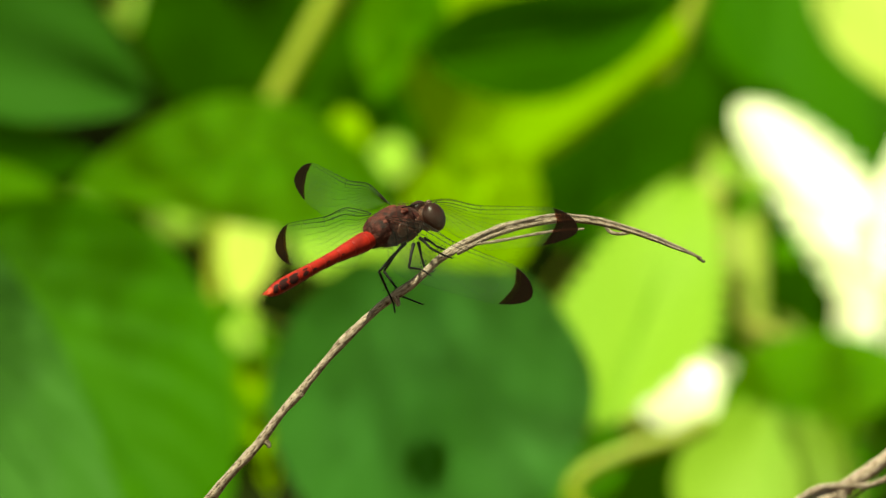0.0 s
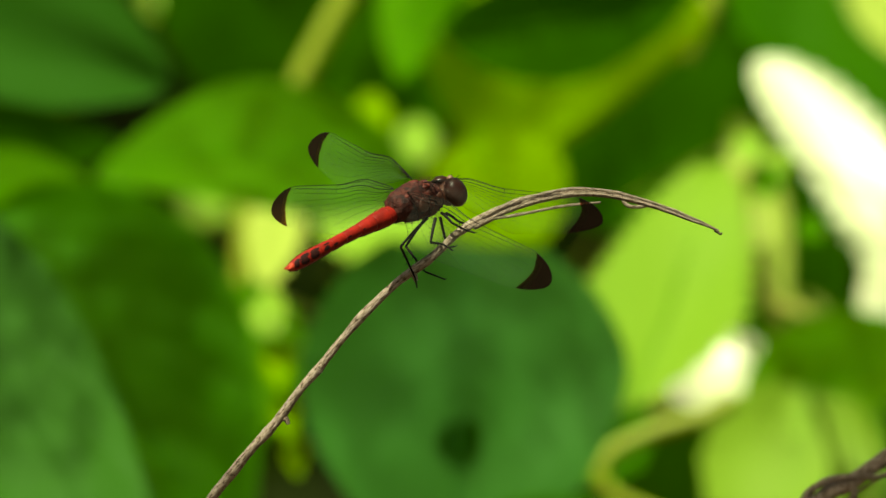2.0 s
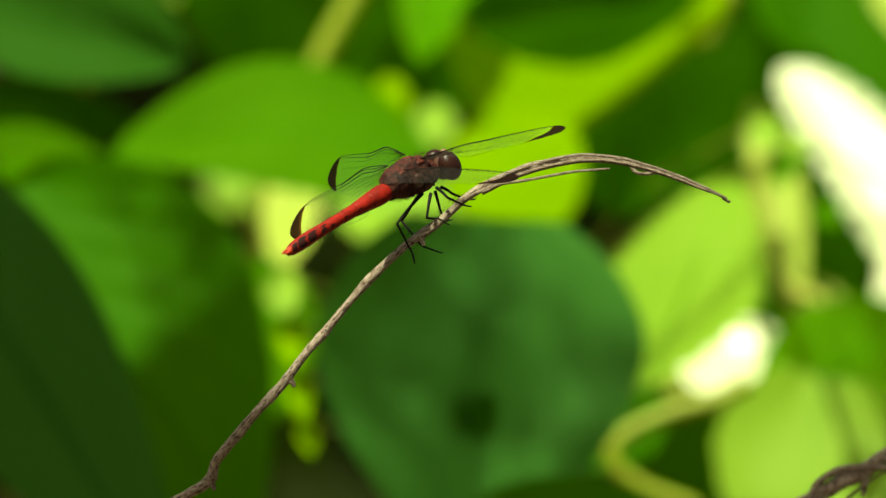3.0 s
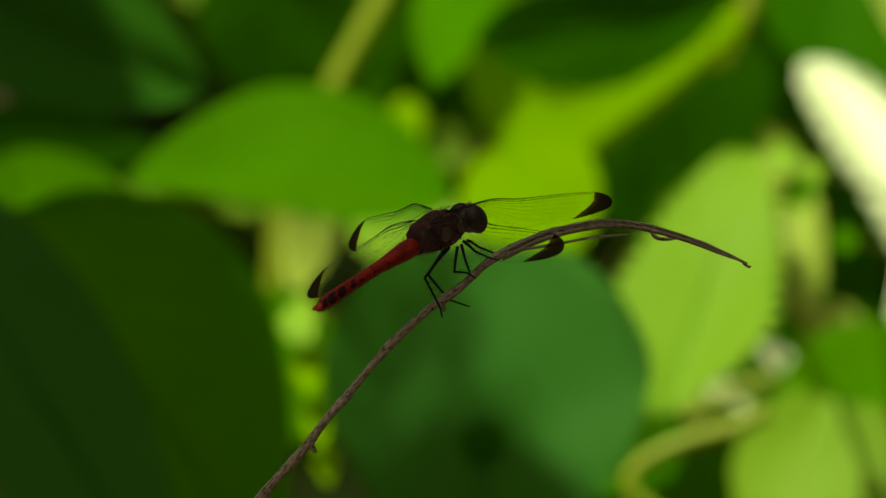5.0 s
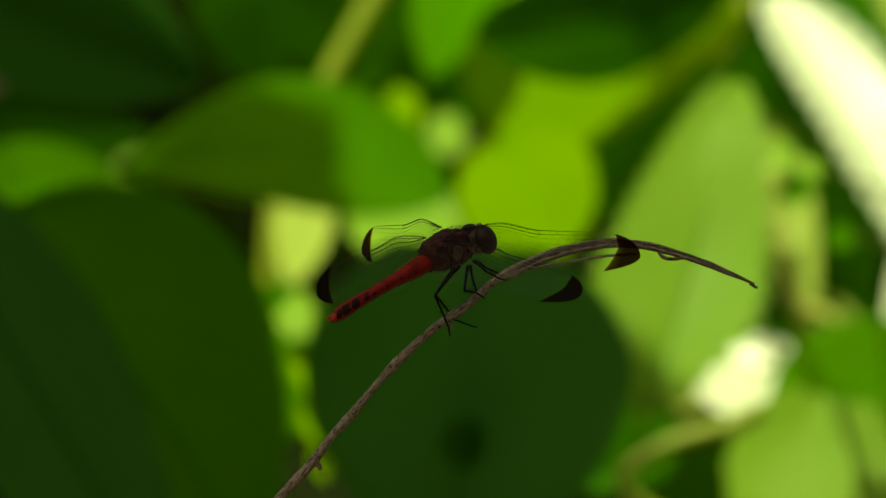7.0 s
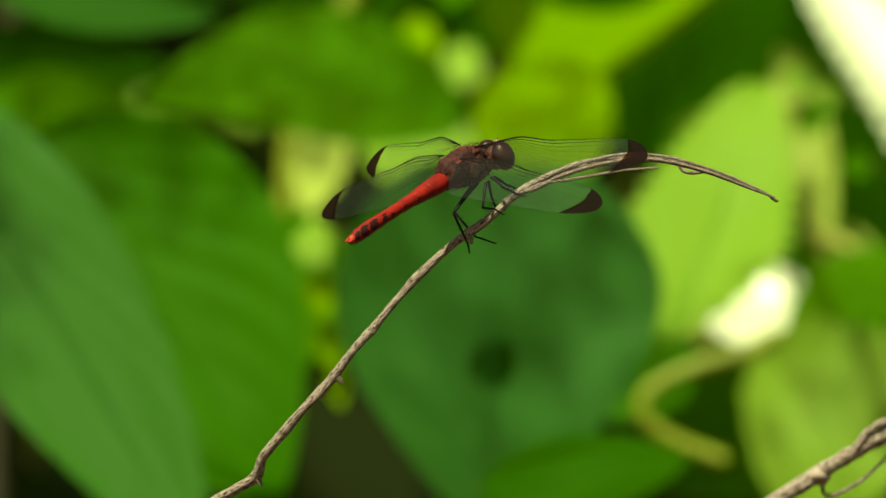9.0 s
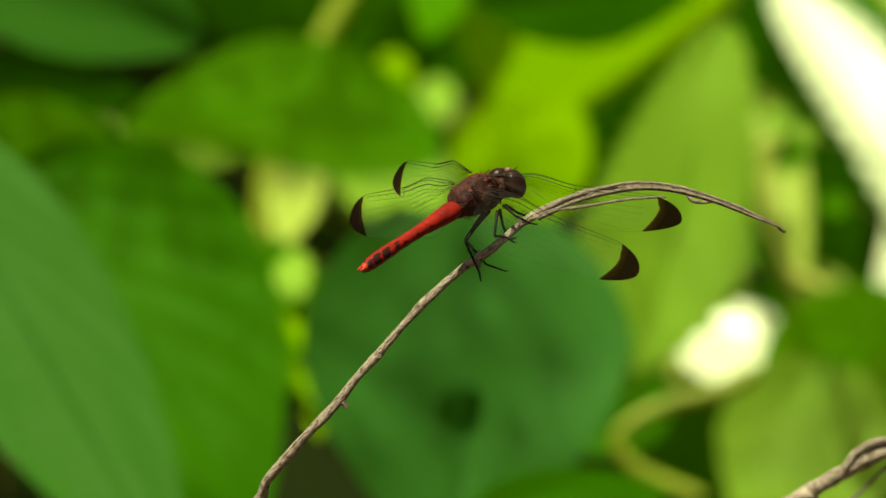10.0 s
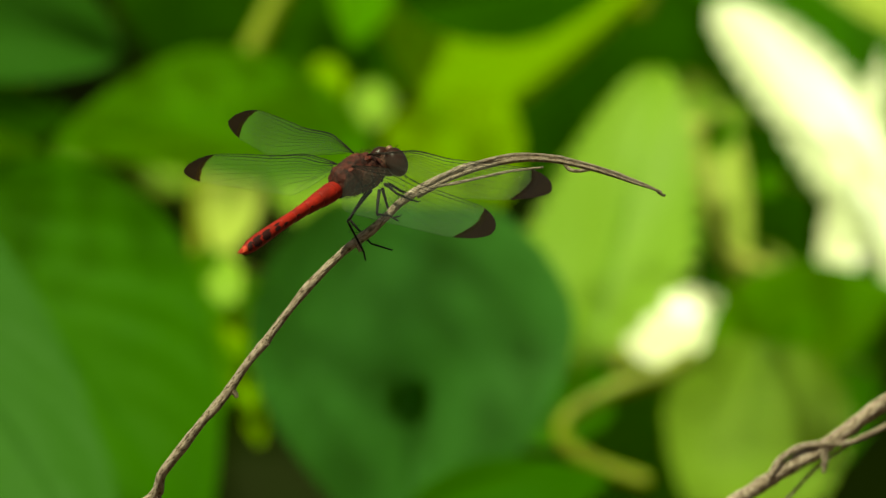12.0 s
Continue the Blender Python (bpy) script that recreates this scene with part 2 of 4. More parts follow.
def tube(bm, line, radius, sides=8, rough=0.0, lumps=60.0, squash=1.0):
    """A tube along a line; radius is a number or a function of 0..1. Ends are closed."""
    uv = bm.loops.layers.uv.verify()
    n, rings, long = len(line), [], 0.0
    side = None
    along = []
    for i, p in enumerate(line):
        d = (line[min(i + 1, n - 1)] - line[max(i - 1, 0)]).normalized()
        side = (side - d * side.dot(d)).normalized() if side else d.orthogonal().normalized()
        up = d.cross(side)
        r = radius(i / (n - 1)) if callable(radius) else radius
        long += (p - line[i - 1]).length if i else 0
        along.append(long)
        ring = []
        for k in range(sides):
            a = 2 * math.pi * k / sides
            o = side * math.cos(a) + up * math.sin(a) * squash
            q = r * (1 + rough * noise.noise((p + o * r * 2) * lumps))
            ring.append(bm.verts.new(p + o * q))
        rings.append(ring)
    for i in range(n - 1):
        for k in range(sides):
            f = bm.faces.new((rings[i][k], rings[i][(k + 1) % sides], rings[i + 1][(k + 1) % sides], rings[i + 1][k]))
            for loop, (u, v) in zip(f.loops, ((k, i), (k + 1, i), (k + 1, i + 1), (k, i + 1))):
                loop[uv].uv = (u / sides * 0.25, along[v])
    bm.faces.new(rings[0][::-1]); bm.faces.new(rings[-1])
    return bm


def ball(bm, centre, radii, turn=None, u=16, v=10, rough=0.0, lumps=400.0):
    m = Matrix.Translation(centre) @ (turn.to_4x4() if turn else Matrix()) @ Matrix.Diagonal((*radii, 1))
    made = bmesh.ops.create_uvsphere(bm, u_segments=u, v_segments=v, radius=1.0, matrix=m)["verts"]
    if rough:
        for w in made:
            w.co += (w.co - Vector(centre)) * rough * noise.noise(w.co * lumps)
    return bm


# ---- large structure ----
bm = bmesh.new()
bmesh.ops.create_grid(bm, x_segments=60, y_segments=60, size=1.0)
for v in bm.verts:
    k = max(abs(v.co.x), abs(v.co.y))
    v.co *= 4 * k + 800 * k ** 8
    v.co.z = 0.05 * noise.noise(v.co * 0.7) if v.co.length < 20 else 0
ground = tagged(part("ground", bm, SOIL), "bare brown woodland soil", "ground", kind="structure")

bm = bmesh.new()
ring = []
for i in range(48):
    a = 2 * math.pi * i / 48
    for z in (-0.2, 2.0 + 0.5 * noise.noise((i, 0, 0)), 4.0 + 1.4 * noise.noise((i * 1.7, 5, 0))):
        ring.append(bm.verts.new((14 * math.cos(a), 14 * math.sin(a) + 3, z)))
for i in range(48):
    for k in range(2):
        j = (i + 1) % 48
        bm.faces.new((ring[3 * i + k], ring[3 * j + k], ring[3 * j + k + 1], ring[3 * i + k + 1]))
tagged(part("backdrop", bm, WOODS), "far woods painted near-black green for shade", "backdrop", kind="structure")


# ---- the vine ----
def blade_half(s, kind):
    """Half the width of a blade at s of its length, 1 at its widest."""
    if kind == "heart":
        return (max(0.0, math.sin(math.pi * min(1, s * 0.93 + 0.07))) ** 0.62) * (1 - 0.42 * s) * 1.22
    if kind == "round":
        return max(0.0, 1 - (2 * s - 1) ** 2) ** 0.5
    if kind == "lance":
        return math.sin(math.pi * s ** 0.75) ** 1.1
    if kind == "shield":
        return math.sin(math.pi / 2 * min(1, s / 0.38)) ** 0.8 * min(1, (1 - s) / 0.62) ** 0.5
    return math.sin(math.pi * s ** 0.8) ** 0.75


def leaf(plant, base, tip, width, facing, mat, kind="ovate", stem=None, fold=0.10, curl=0.10, lean=0.0, teeth=0.012, label="", hole=None, cells=(10, 22), quilt=0.0):
    """One leaf blade of the plant, hinged at its base, and the stalk that holds it on a stem. base, tip: its ends as seen from the front
    (x, z) with the base's depth; facing: the way that the upper side looks; fold: how far the halves rise from the midrib; curl: droop of the tip;
    lean: how far the midrib bows sideways; quilt: how far it bulges between the side veins."""
    n = Vector(facing).normalized()
    b = Vector(base)
    lift = lambda dx, dz: Vector((dx, -(dx * n.x + dz * n.z) / n.y, dz))
    ax = lift(tip[0] - b.x, tip[1] - b.z)
    flat = Vector((tip[0] - b.x, 0, tip[1] - b.z)).normalized()
    across = lift(flat.z * width / 2, -flat.x * width / 2)
    long = ax.length
    bm = bmesh.new()
    uv = bm.loops.layers.uv.verify()
    nu, nv = cells
    seed = b.x * 91 + b.z * 57
    bow = lambda s: ax * s + across * 4 * lean * s * (1 - s) - n * curl * long * (s - 0.3) * abs(s - 0.3)
    grid = []
    for j in range(nv + 1):
        s = j / nv
        h = blade_half(s, kind)
        row = []
        for i in range(-nu, nu + 1):
            u = i / nu
            edge = 1 + teeth * math.sin(s * 95 + seed) * abs(u) ** 6 + 0.05 * abs(u) * noise.noise((s * 4, u, seed))
            q = bow(s) + across * u * h * edge
            q += n * (abs(u) ** 1.3 * h * fold * width + 0.05 * width * noise.noise(Vector((u * 1.3, s * 2.5, seed))))
            q += n * quilt * width * h * abs(math.sin(math.pi * (6.5 * s - 3.0 * abs(u)))) * min(1, abs(u) * 3)
            row.append(bm.verts.new(q))
        grid.append(row)
    for j in range(nv):
        for i in range(2 * nu):
            if hole:
                u, s = (i + 0.5) / nu - 1, (j + 0.5) / nv
                if ((u - hole[0]) / hole[2]) ** 2 + ((s - hole[1]) / hole[3]) ** 2 < 1 + 0.5 * noise.noise((u * 9, s * 9, 2)):
                    continue
            f = bm.faces.new((grid[j][i], grid[j][i + 1], grid[j + 1][i + 1], grid[j + 1][i]))
            for loop, (a, c) in zip(f.loops, ((i, j), (i + 1, j), (i + 1, j + 1), (i, j + 1))):
                loop[uv].uv = (a / nu - 1, c / nv)
    bmesh.ops.remove_doubles(bm, verts=bm.verts, dist=1e-6)
    tube(bm, [bow(k / 12) for k in range(13)], lambda s: 0.0011 * (1 - 0.8 * s), 5)
    ob = part("leaf", bm, mat, plant, label)
    ob.location = b
    if stem:
        x, y = stem
        stalk(plant, "leaf_stalk", [b, ((b.x + x) / 2, (b.y + y) / 2 + 0.05, b.z - 0.03), (x, y, b.z - 0.12)], 0.0007, 0.0011, STALK)
    return ob


def stalk(plant, name, points, r0, r1, mat, label=""):
    bm = bmesh.new()
    tube(bm, smooth_line(points, 8), lambda s: r0 + (r1 - r0) * s, 8, 0.12, 150.0)
    return part(name, bm, mat, plant, label)


def undergrowth():
    """Low plants far behind the vine; their shade is put into the leaf colour."""
    rng = random.Random(11)
    bm = bmesh.new()
    for i in range(900):
        p = Vector((rng.uniform(-2.6, 2.6), rng.uniform(4.0, 8.0), rng.uniform(0.0, 1.9)))
        a, l = rng.uniform(0, 2 * math.pi), rng.uniform(0.08, 0.16)
        d = Vector((math.cos(a), rng.uniform(-0.5, 0.5), math.sin(a))).normalized()
        w = d.cross(Vector((rng.uniform(-0.3, 0.5), -1, rng.uniform(-0.9, 0.3)))).normalized()
        rows = [[bm.verts.new(p + d * l * j / 5 + w * k * l * 0.34 * blade_half(j / 5, "ovate")) for k in (-1, 0, 1)] for j in range(6)]
        for r0, r1 in zip(rows, rows[1:]):
            for k in range(2):
                bm.faces.new((r0[k], r0[k + 1], r1[k + 1], r1[k]))
    tagged(part("undergrowth", bm, UNDERGROWTH), "leafy undergrowth painted dark for woodland shade", "undergrowth", kind="stuff")


undergrowth()
STEM_A, STEM_B, STEM_C = (-0.16, 2.35), (0.02, 2.45), (0.27, 2.50)
vine = thing("climbing_vine", (0, 0, 0), "leafy green vine with broad heart-shaped leaves", "plant")
for x, y in (STEM_A, STEM_B, STEM_C):
    stalk(vine, "stem", [(x, y, -0.02), (x + 0.02, y - 0.03, 0.5), (x - 0.015, y, 1.0), (x + 0.02, y, 1.5)], 0.006, 0.003, BROWN_STEM, "brown woody vine stem")
leaf(vine, (-0.1410, 1.05, 1.1216), (-0.0647, 1.0021), 0.0475, (-0.14, -0.86, 0.46), GREY_LEAF, "ovate", STEM_A, quilt=0.008, fold=0.04, curl=0.05, teeth=0.004, cells=(16, 40), label="broad bluish-green vine leaf with a waxy sheen")
leaf(vine, (-0.1146, 1.14, 1.1101), (-0.0486, 1.0183), 0.0814, (-0.06, -0.88, 0.4), GREEN_LEAF, "ovate", STEM_A, quilt=0.012, fold=0.06, curl=0.06, teeth=0.004, cells=(20, 48), label="broad mid-green vine leaf")
heart_leaf = leaf(vine, (0.0098, 1.16, 1.1014), (0.0049, 1.0080), 0.0852, (0.05, -0.95, 0.2), HEART_LEAF, "heart", STEM_B, fold=0.05, curl=0.05, teeth=0.004, quilt=0.002, hole=(-0.02, 0.561, 0.155, 0.068), cells=(34, 72), label="broad bluish-green leaf with a hole")
leaf(vine, (-0.0499, 1.40, 1.0902), (-0.0499, 1.0417), 0.0307, (0.1, -0.9, 0.3), LEAF, "ovate", STEM_B, label="green leaf half hidden behind broader ones")
leaf(vine, (0.0061, 1.18, 1.0609), (0.0076, 1.0353), 0.0286, (0.05, -0.95, 0.2), DARK_LEAF, "round", STEM_B, label="dark green leaf with shade in its colour")
leaf(vine, (-0.1455, 1.30, 1.1782), (-0.0680, 1.1453), 0.0470, (0.15, -0.95, 0.05), GREY_LEAF, "ovate", STEM_A, fold=0.08, label="broad green vine leaf")
leaf(vine, (-0.1483, 1.58, 1.1195), (-0.0889, 1.1093), 0.0265, (-0.1, -0.85, 0.4), LEAF, "ovate", STEM_A, lean=-0.1, label="green leaf lit from above")
leaf(vine, (-0.0006, 1.54, 1.1159), (-0.1001, 1.1249), 0.0402, (-0.15, -0.72, 0.6), LEAF, "ovate", STEM_B, lean=0.42, quilt=0.002, cells=(16, 50), label="broad green leaf lit from above")
leaf(vine, (0.0158, 1.62, 1.1335), (0.0314, 1.0973), 0.0432, (-0.2, -0.7, 0.68), YELLOW_LEAF, "round", STEM_B, label="rounded leaf painted yellow-green for sunlight")
leaf(vine, (0.0030, 1.08, 1.0185), (0.0583, 1.0279), 0.0218, (0.1, -0.95, 0.2), GREEN_LEAF, "ovate", STEM_B, fold=0.04, label="green leaf lapping over a broader one")
sun_pale_leaf = leaf(vine, (0.0568, 1.36, 1.0528), (0.0832, 1.1550), 0.0495, (-0.1, -1.0, 0.05), LIGHT_LEAF, "shield", STEM_B, teeth=0.09, lean=0.05, quilt=0.003, cells=(16, 90), curl=0.03, label="toothed leaf painted pale for sunlight")
leaf(vine, (0.0059, 1.66, 1.1659), (0.0912, 1.1846), 0.0350, (0.3, -0.95, -0.08), DARK_LEAF, "ovate", STEM_B, lean=0.34, label="dark green leaf with shade in its colour")
leaf(vine, (0.0579, 1.76, 1.2095), (0.0207, 1.1295), 0.1025, (-0.2, -0.7, 0.68), YELLOW_LEAF, "shield", STEM_B, cells=(16, 50), label="broad leaf painted yellow-green for sunlight")
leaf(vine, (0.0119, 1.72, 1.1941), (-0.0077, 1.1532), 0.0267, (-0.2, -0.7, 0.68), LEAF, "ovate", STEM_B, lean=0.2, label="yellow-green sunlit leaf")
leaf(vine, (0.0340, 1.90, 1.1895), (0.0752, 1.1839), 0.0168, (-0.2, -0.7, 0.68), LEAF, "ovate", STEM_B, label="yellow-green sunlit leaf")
leaf(vine, (0.0636, 1.88, 1.1928), (0.0599, 1.1035), 0.0818, (0.3, -0.95, -0.08), DARK_LEAF, "ovate", STEM_B, label="dark green leaf with shade in its colour")
leaf(vine, (0.0911, 2.10, 1.1786), (0.1443, 1.0603), 0.0650, (0.3, -0.95, -0.08), DARK_LEAF, "ovate", STEM_C, teeth=0.03, label="dark green leaf with shade in its colour")
leaf(vine, (-0.0015, 2.08, 1.1743), (-0.0044, 1.1292), 0.0412, (0.3, -0.95, -0.08), DARK_LEAF, "ovate", STEM_B, label="dark green leaf with shade in its colour")
leaf(vine, (0.1046, 1.95, 1.2097), (0.1217, 1.1585), 0.0284, (0.1, -0.9, 0.3), GREEN_LEAF, "ovate", STEM_C, label="green leaf")
white_leaf = leaf(vine, (0.1686, 1.80, 1.0674), (0.1093, 1.1686), 0.0302, (-0.1, -0.85, 0.5), WHITE_LEAF, "round", STEM_C, teeth=0.12, lean=0.5, cells=(12, 60), label="leaf painted near white for sun glare")
leaf(vine, (0.1404, 1.80, 1.0580), (0.1659, 1.1507), 0.0153, (-0.1, -0.85, 0.5), WHITE_LEAF, "lance", STEM_C, teeth=0.04, lean=0.15, cells=(10, 50), label="narrow leaf painted near white for sun glare")
leaf(vine, (0.1482, 2.15, 1.2015), (0.2040, 1.1516), 0.0339, (-0.2, -0.7, 0.68), PALE_LEAF, "ovate", STEM_C, label="leaf painted pale for sunlight")
glare_leaf = leaf(vine, (0.0745, 1.68, 1.0590), (0.1107, 1.0552), 0.0255, (-0.1, -0.7, 0.7), WHITE_LEAF, "round", STEM_B, teeth=0.05, cells=(8, 40), label="small leaf painted near white for sun glare")
glare_leaf_b = leaf(vine, (0.0929, 1.69, 1.0716), (0.0999, 1.0448), 0.0238, (-0.2, -0.7, 0.7), WHITE_LEAF, "ovate", STEM_B, teeth=0.05, cells=(8, 40), label="small leaf painted near white for sun glare")
leaf(vine, (0.0760, 1.94, 1.0507), (0.1213, 1.0601), 0.0227, (-0.2, -0.7, 0.68), PALE_LEAF, "ovate", STEM_B, label="leaf painted pale for sunlight")
leaf(vine, (0.1519, 2.25, 1.2163), (0.1990, 1.0834), 0.0798, (-0.1, -0.9, 0.35), GREEN_LEAF, "ovate", STEM_C, label="broad green leaf")
leaf(vine, (0.0973, 1.60, 1.0466), (0.1566, 1.0723), 0.0369, (-0.2, -0.7, 0.68), LEAF, "ovate", STEM_C, lean=0.0, label="bright green leaf")
leaf(vine, (0.1160, 1.56, 1.0549), (0.1012, 0.9912), 0.0560, (0.0, -0.9, 0.35), LIGHT_LEAF, "heart", STEM_C, teeth=0.02, fold=0.06, label="leaf painted pale for sunlight")
leaf(vine, (0.1594, 1.86, 1.0721), (0.0632, 0.9963), 0.0777, (0.05, -1, 0.05), GREEN_LEAF, "ovate", STEM_C, label="broad green leaf low on the vine")
leaf(vine, (0.0651, 1.45, 1.0506), (0.0363, 1.0309), 0.0246, (0.1, -0.9, 0.2), GREEN_LEAF, "ovate", STEM_B, label="green leaf half hidden behind broader ones")
leaf(vine, (-0.0823, 2.20, 1.2069), (-0.0642, 1.1503), 0.0384, (0.3, -0.95, -0.08), DARK_LEAF, "ovate", STEM_A, label="dark green leaf with shade in its colour")
leaf(vine, (-0.0326, 2.30, 1.2033), (-0.0450, 1.1495), 0.0539, (0.3, -0.95, -0.08), DARK_LEAF, "ovate", STEM_B, label="dark green leaf with shade in its colour")
leaf(vine, (0.1000, 1.82, 1.1410), (0.1165, 1.0779), 0.0154, (-0.2, -0.85, 0.45), PALE_LEAF, "lance", STEM_C, lean=-0.3, label="narrow leaf painted yellow-green for sunlight")
leaf(vine, (0.1150, 1.83, 1.0815), (0.1324, 1.0769), 0.0095, (-0.2, -0.85, 0.45), PALE_LEAF, "ovate", STEM_C, label="narrow leaf painted yellow-green for sunlight")
leaf(vine, (-0.1611, 1.75, 1.1366), (-0.0947, 1.1339), 0.0269, (0.3, -0.95, -0.08), DARK_LEAF, "ovate", STEM_A, label="dark green leaf with shade in its colour")
leaf(vine, (-0.0458, 1.74, 1.1186), (-0.0506, 1.0877), 0.0186, (-0.1, -0.5, 0.86), PALE_LEAF, "ovate", STEM_B, lean=-0.15, teeth=0.05, label="leaf painted pale for sunlight")
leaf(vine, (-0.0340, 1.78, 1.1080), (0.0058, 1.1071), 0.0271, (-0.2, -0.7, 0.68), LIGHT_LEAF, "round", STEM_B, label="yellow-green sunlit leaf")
leaf(vine, (-0.0233, 1.96, 1.1454), (-0.0106, 1.1425), 0.0152, (-0.2, -0.7, 0.68), YELLOW_LEAF, "round", STEM_B, label="small leaf painted pale for sunlight")
leaf(vine, (-0.0030, 2.00, 1.1439), (-0.0005, 1.1296), 0.0134, (-0.2, -0.7, 0.68), LIGHT_LEAF, "round", STEM_B, label="small leaf painted pale for sunlight")
leaf(vine, (-0.0422, 1.25, 1.0876), (-0.0401, 1.0753), 0.0080, (-0.2, -0.7, 0.68), LIGHT_LEAF, "ovate", STEM_B, label="small leaf painted yellow-green for sunlight")
leaf(vine, (-0.0407, 1.25, 1.0737), (-0.0392, 1.0606), 0.0077, (-0.2, -0.7, 0.68), YELLOW_LEAF, "ovate", STEM_B, label="small leaf painted yellow-green for sunlight")
leaf(vine, (-0.0387, 1.25, 1.0591), (-0.0365, 1.0460), 0.0071, (-0.2, -0.7, 0.68), YELLOW_LEAF, "ovate", STEM_B, label="small leaf painted yellow-green for sunlight")
leaf(vine, (-0.0361, 1.25, 1.0475), (-0.0345, 1.0368), 0.0062, (-0.2, -0.7, 0.68), YELLOW_LEAF, "ovate", STEM_B, label="small leaf painted yellow-green for sunlight")
leaf(vine, (-0.0464, 1.25, 1.0837), (-0.0418, 1.0745), 0.0062, (-0.2, -0.7, 0.68), LIGHT_LEAF, "ovate", STEM_B, label="small leaf painted yellow-green for sunlight")
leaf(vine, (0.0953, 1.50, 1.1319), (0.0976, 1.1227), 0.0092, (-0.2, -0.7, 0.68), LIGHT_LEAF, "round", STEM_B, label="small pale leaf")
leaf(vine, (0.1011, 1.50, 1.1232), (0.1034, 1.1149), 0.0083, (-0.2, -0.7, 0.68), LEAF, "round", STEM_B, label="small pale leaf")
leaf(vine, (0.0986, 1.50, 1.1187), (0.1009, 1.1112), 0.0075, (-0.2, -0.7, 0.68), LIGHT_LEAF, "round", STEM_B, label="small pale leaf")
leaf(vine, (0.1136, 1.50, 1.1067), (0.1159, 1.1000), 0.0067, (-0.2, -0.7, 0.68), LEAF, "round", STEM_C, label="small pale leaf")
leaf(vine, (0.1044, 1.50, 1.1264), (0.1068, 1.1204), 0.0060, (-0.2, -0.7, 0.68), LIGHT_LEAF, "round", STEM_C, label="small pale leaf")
stalk(vine, "stalk", [(-0.0160, 1.800, 1.1944), (-0.0251, 1.800, 1.1789), (-0.0397, 1.800, 1.1526), (-0.0560, 1.800, 1.1162), (-0.0588, 1.800, 1.0780)], 0.0042, 0.003, STALK)
stalk(vine, "tendril", [(0.0874, 1.340, 1.0555), (0.0779, 1.340, 1.0504), (0.0636, 1.340, 1.0463), (0.0522, 1.340, 1.0404), (0.0490, 1.340, 1.0341), (0.0557, 1.340, 1.0269), (0.0731, 1.340, 1.0198)], 0.0027, 0.0022, STALK, "yellow-green curved tendril")
stalk(vine, "stalk", [(0.0706, 1.680, 1.0480), (0.0864, 1.680, 1.0559), (0.1005, 1.680, 1.0620)], 0.0024, 0.002, STALK)
stalk(vine, "stalk", [(0.1025, 1.780, 1.1251), (0.1034, 1.780, 1.1034), (0.1098, 1.780, 1.0835), (0.1197, 1.780, 1.0781), (0.1305, 1.780, 1.0727)], 0.0027, 0.0018, PALE_STALK)
stalk(vine, "stalk", [(0.1104, 1.800, 1.0853), (0.1167, 1.800, 1.0671), (0.1222, 1.800, 1.0525)], 0.0031, 0.0022, PALE_STALK)
stalk(vine, "stalk", [(0.0840, 1.800, 1.1598), (0.0931, 1.800, 1.1762), (0.1004, 1.800, 1.1944)], 0.0034, 0.003, STALK)
# plant added so that its leaves stand in for far bright flecks
fleck_sapling = thing("fleck_sapling", (0, 0, 0), "added far sapling, its leaves standing in for sunlit flecks", "plant")
stalk(fleck_sapling, "stem", [(0.04, 5.3, -0.05), (0.05, 5.3, 0.7), (0.04, 5.3, 1.35)], 0.008, 0.003, BROWN_STEM)
for x, z, wide in ((-0.145, 1.137, 0.026), (-0.168, 1.261, 0.022), (0.126, 1.252, 0.013), (-0.200, 1.139, 0.012), (-0.190, 1.239, 0.010)):
    leaf(fleck_sapling, (x, 5.0, z), (x + 1.2 * wide, z + 0.002), wide, (-0.2, -0.7, 0.68), LIGHT_LEAF, "round", (0.04, 5.3))


# ---- the dry twigs ----
def twig(name, points, radius, place, label, rough=0.22):
    ob = thing(name, place, label, "twig")
    bm = bmesh.new()
    tube(bm, smooth_line(points, 14), radius, 14, rough, 420.0)
    part("stem", bm, BARK, ob)
    return ob


perch = twig("bent_twig", [(-0.1200, 0.0800, 0.0200), (-0.1000, 0.0600, 0.5000), (-0.0750, 0.0450, 0.9000), (-0.0577, 0.0300, 1.0206), (-0.0518, 0.0200, 1.0385), (-0.0432, 0.0140, 1.0470), (-0.0356, 0.0100, 1.0518), (-0.0341, 0.0070, 1.0554), (-0.0304, 0.0050, 1.0598), (-0.0280, 0.0040, 1.0627), (-0.0237, 0.0030, 1.0673), (-0.0202, 0.0020, 1.0719), (-0.0167, 0.0020, 1.0760), (-0.0125, 0.0010, 1.0810), (-0.0076, 0.0000, 1.0863), (-0.0031, 0.0000, 1.0903), (0.0015, 0.0000, 1.0935), (0.0060, 0.0000, 1.0975), (0.0105, 0.0000, 1.1003), (0.0151, 0.0000, 1.1021), (0.0196, 0.0000, 1.1033), (0.0233, 0.0010, 1.1040), (0.0287, 0.0010, 1.1040), (0.0333, 0.0020, 1.1031), (0.0370, 0.0020, 1.1021), (0.0415, 0.0030, 1.1005), (0.0461, 0.0040, 1.0985), (0.0482, 0.0040, 1.0975)],
             lambda s: 0.00069 + 0.0012 * max(0, 0.5 - s) ** 1.5 + 0.00006 * math.sin(s * 90) - 0.00052 * max(0, s - 0.8) / 0.2, (0, 0, 0), "dry grey-brown bent twig with peeling bark")
bm = bmesh.new()
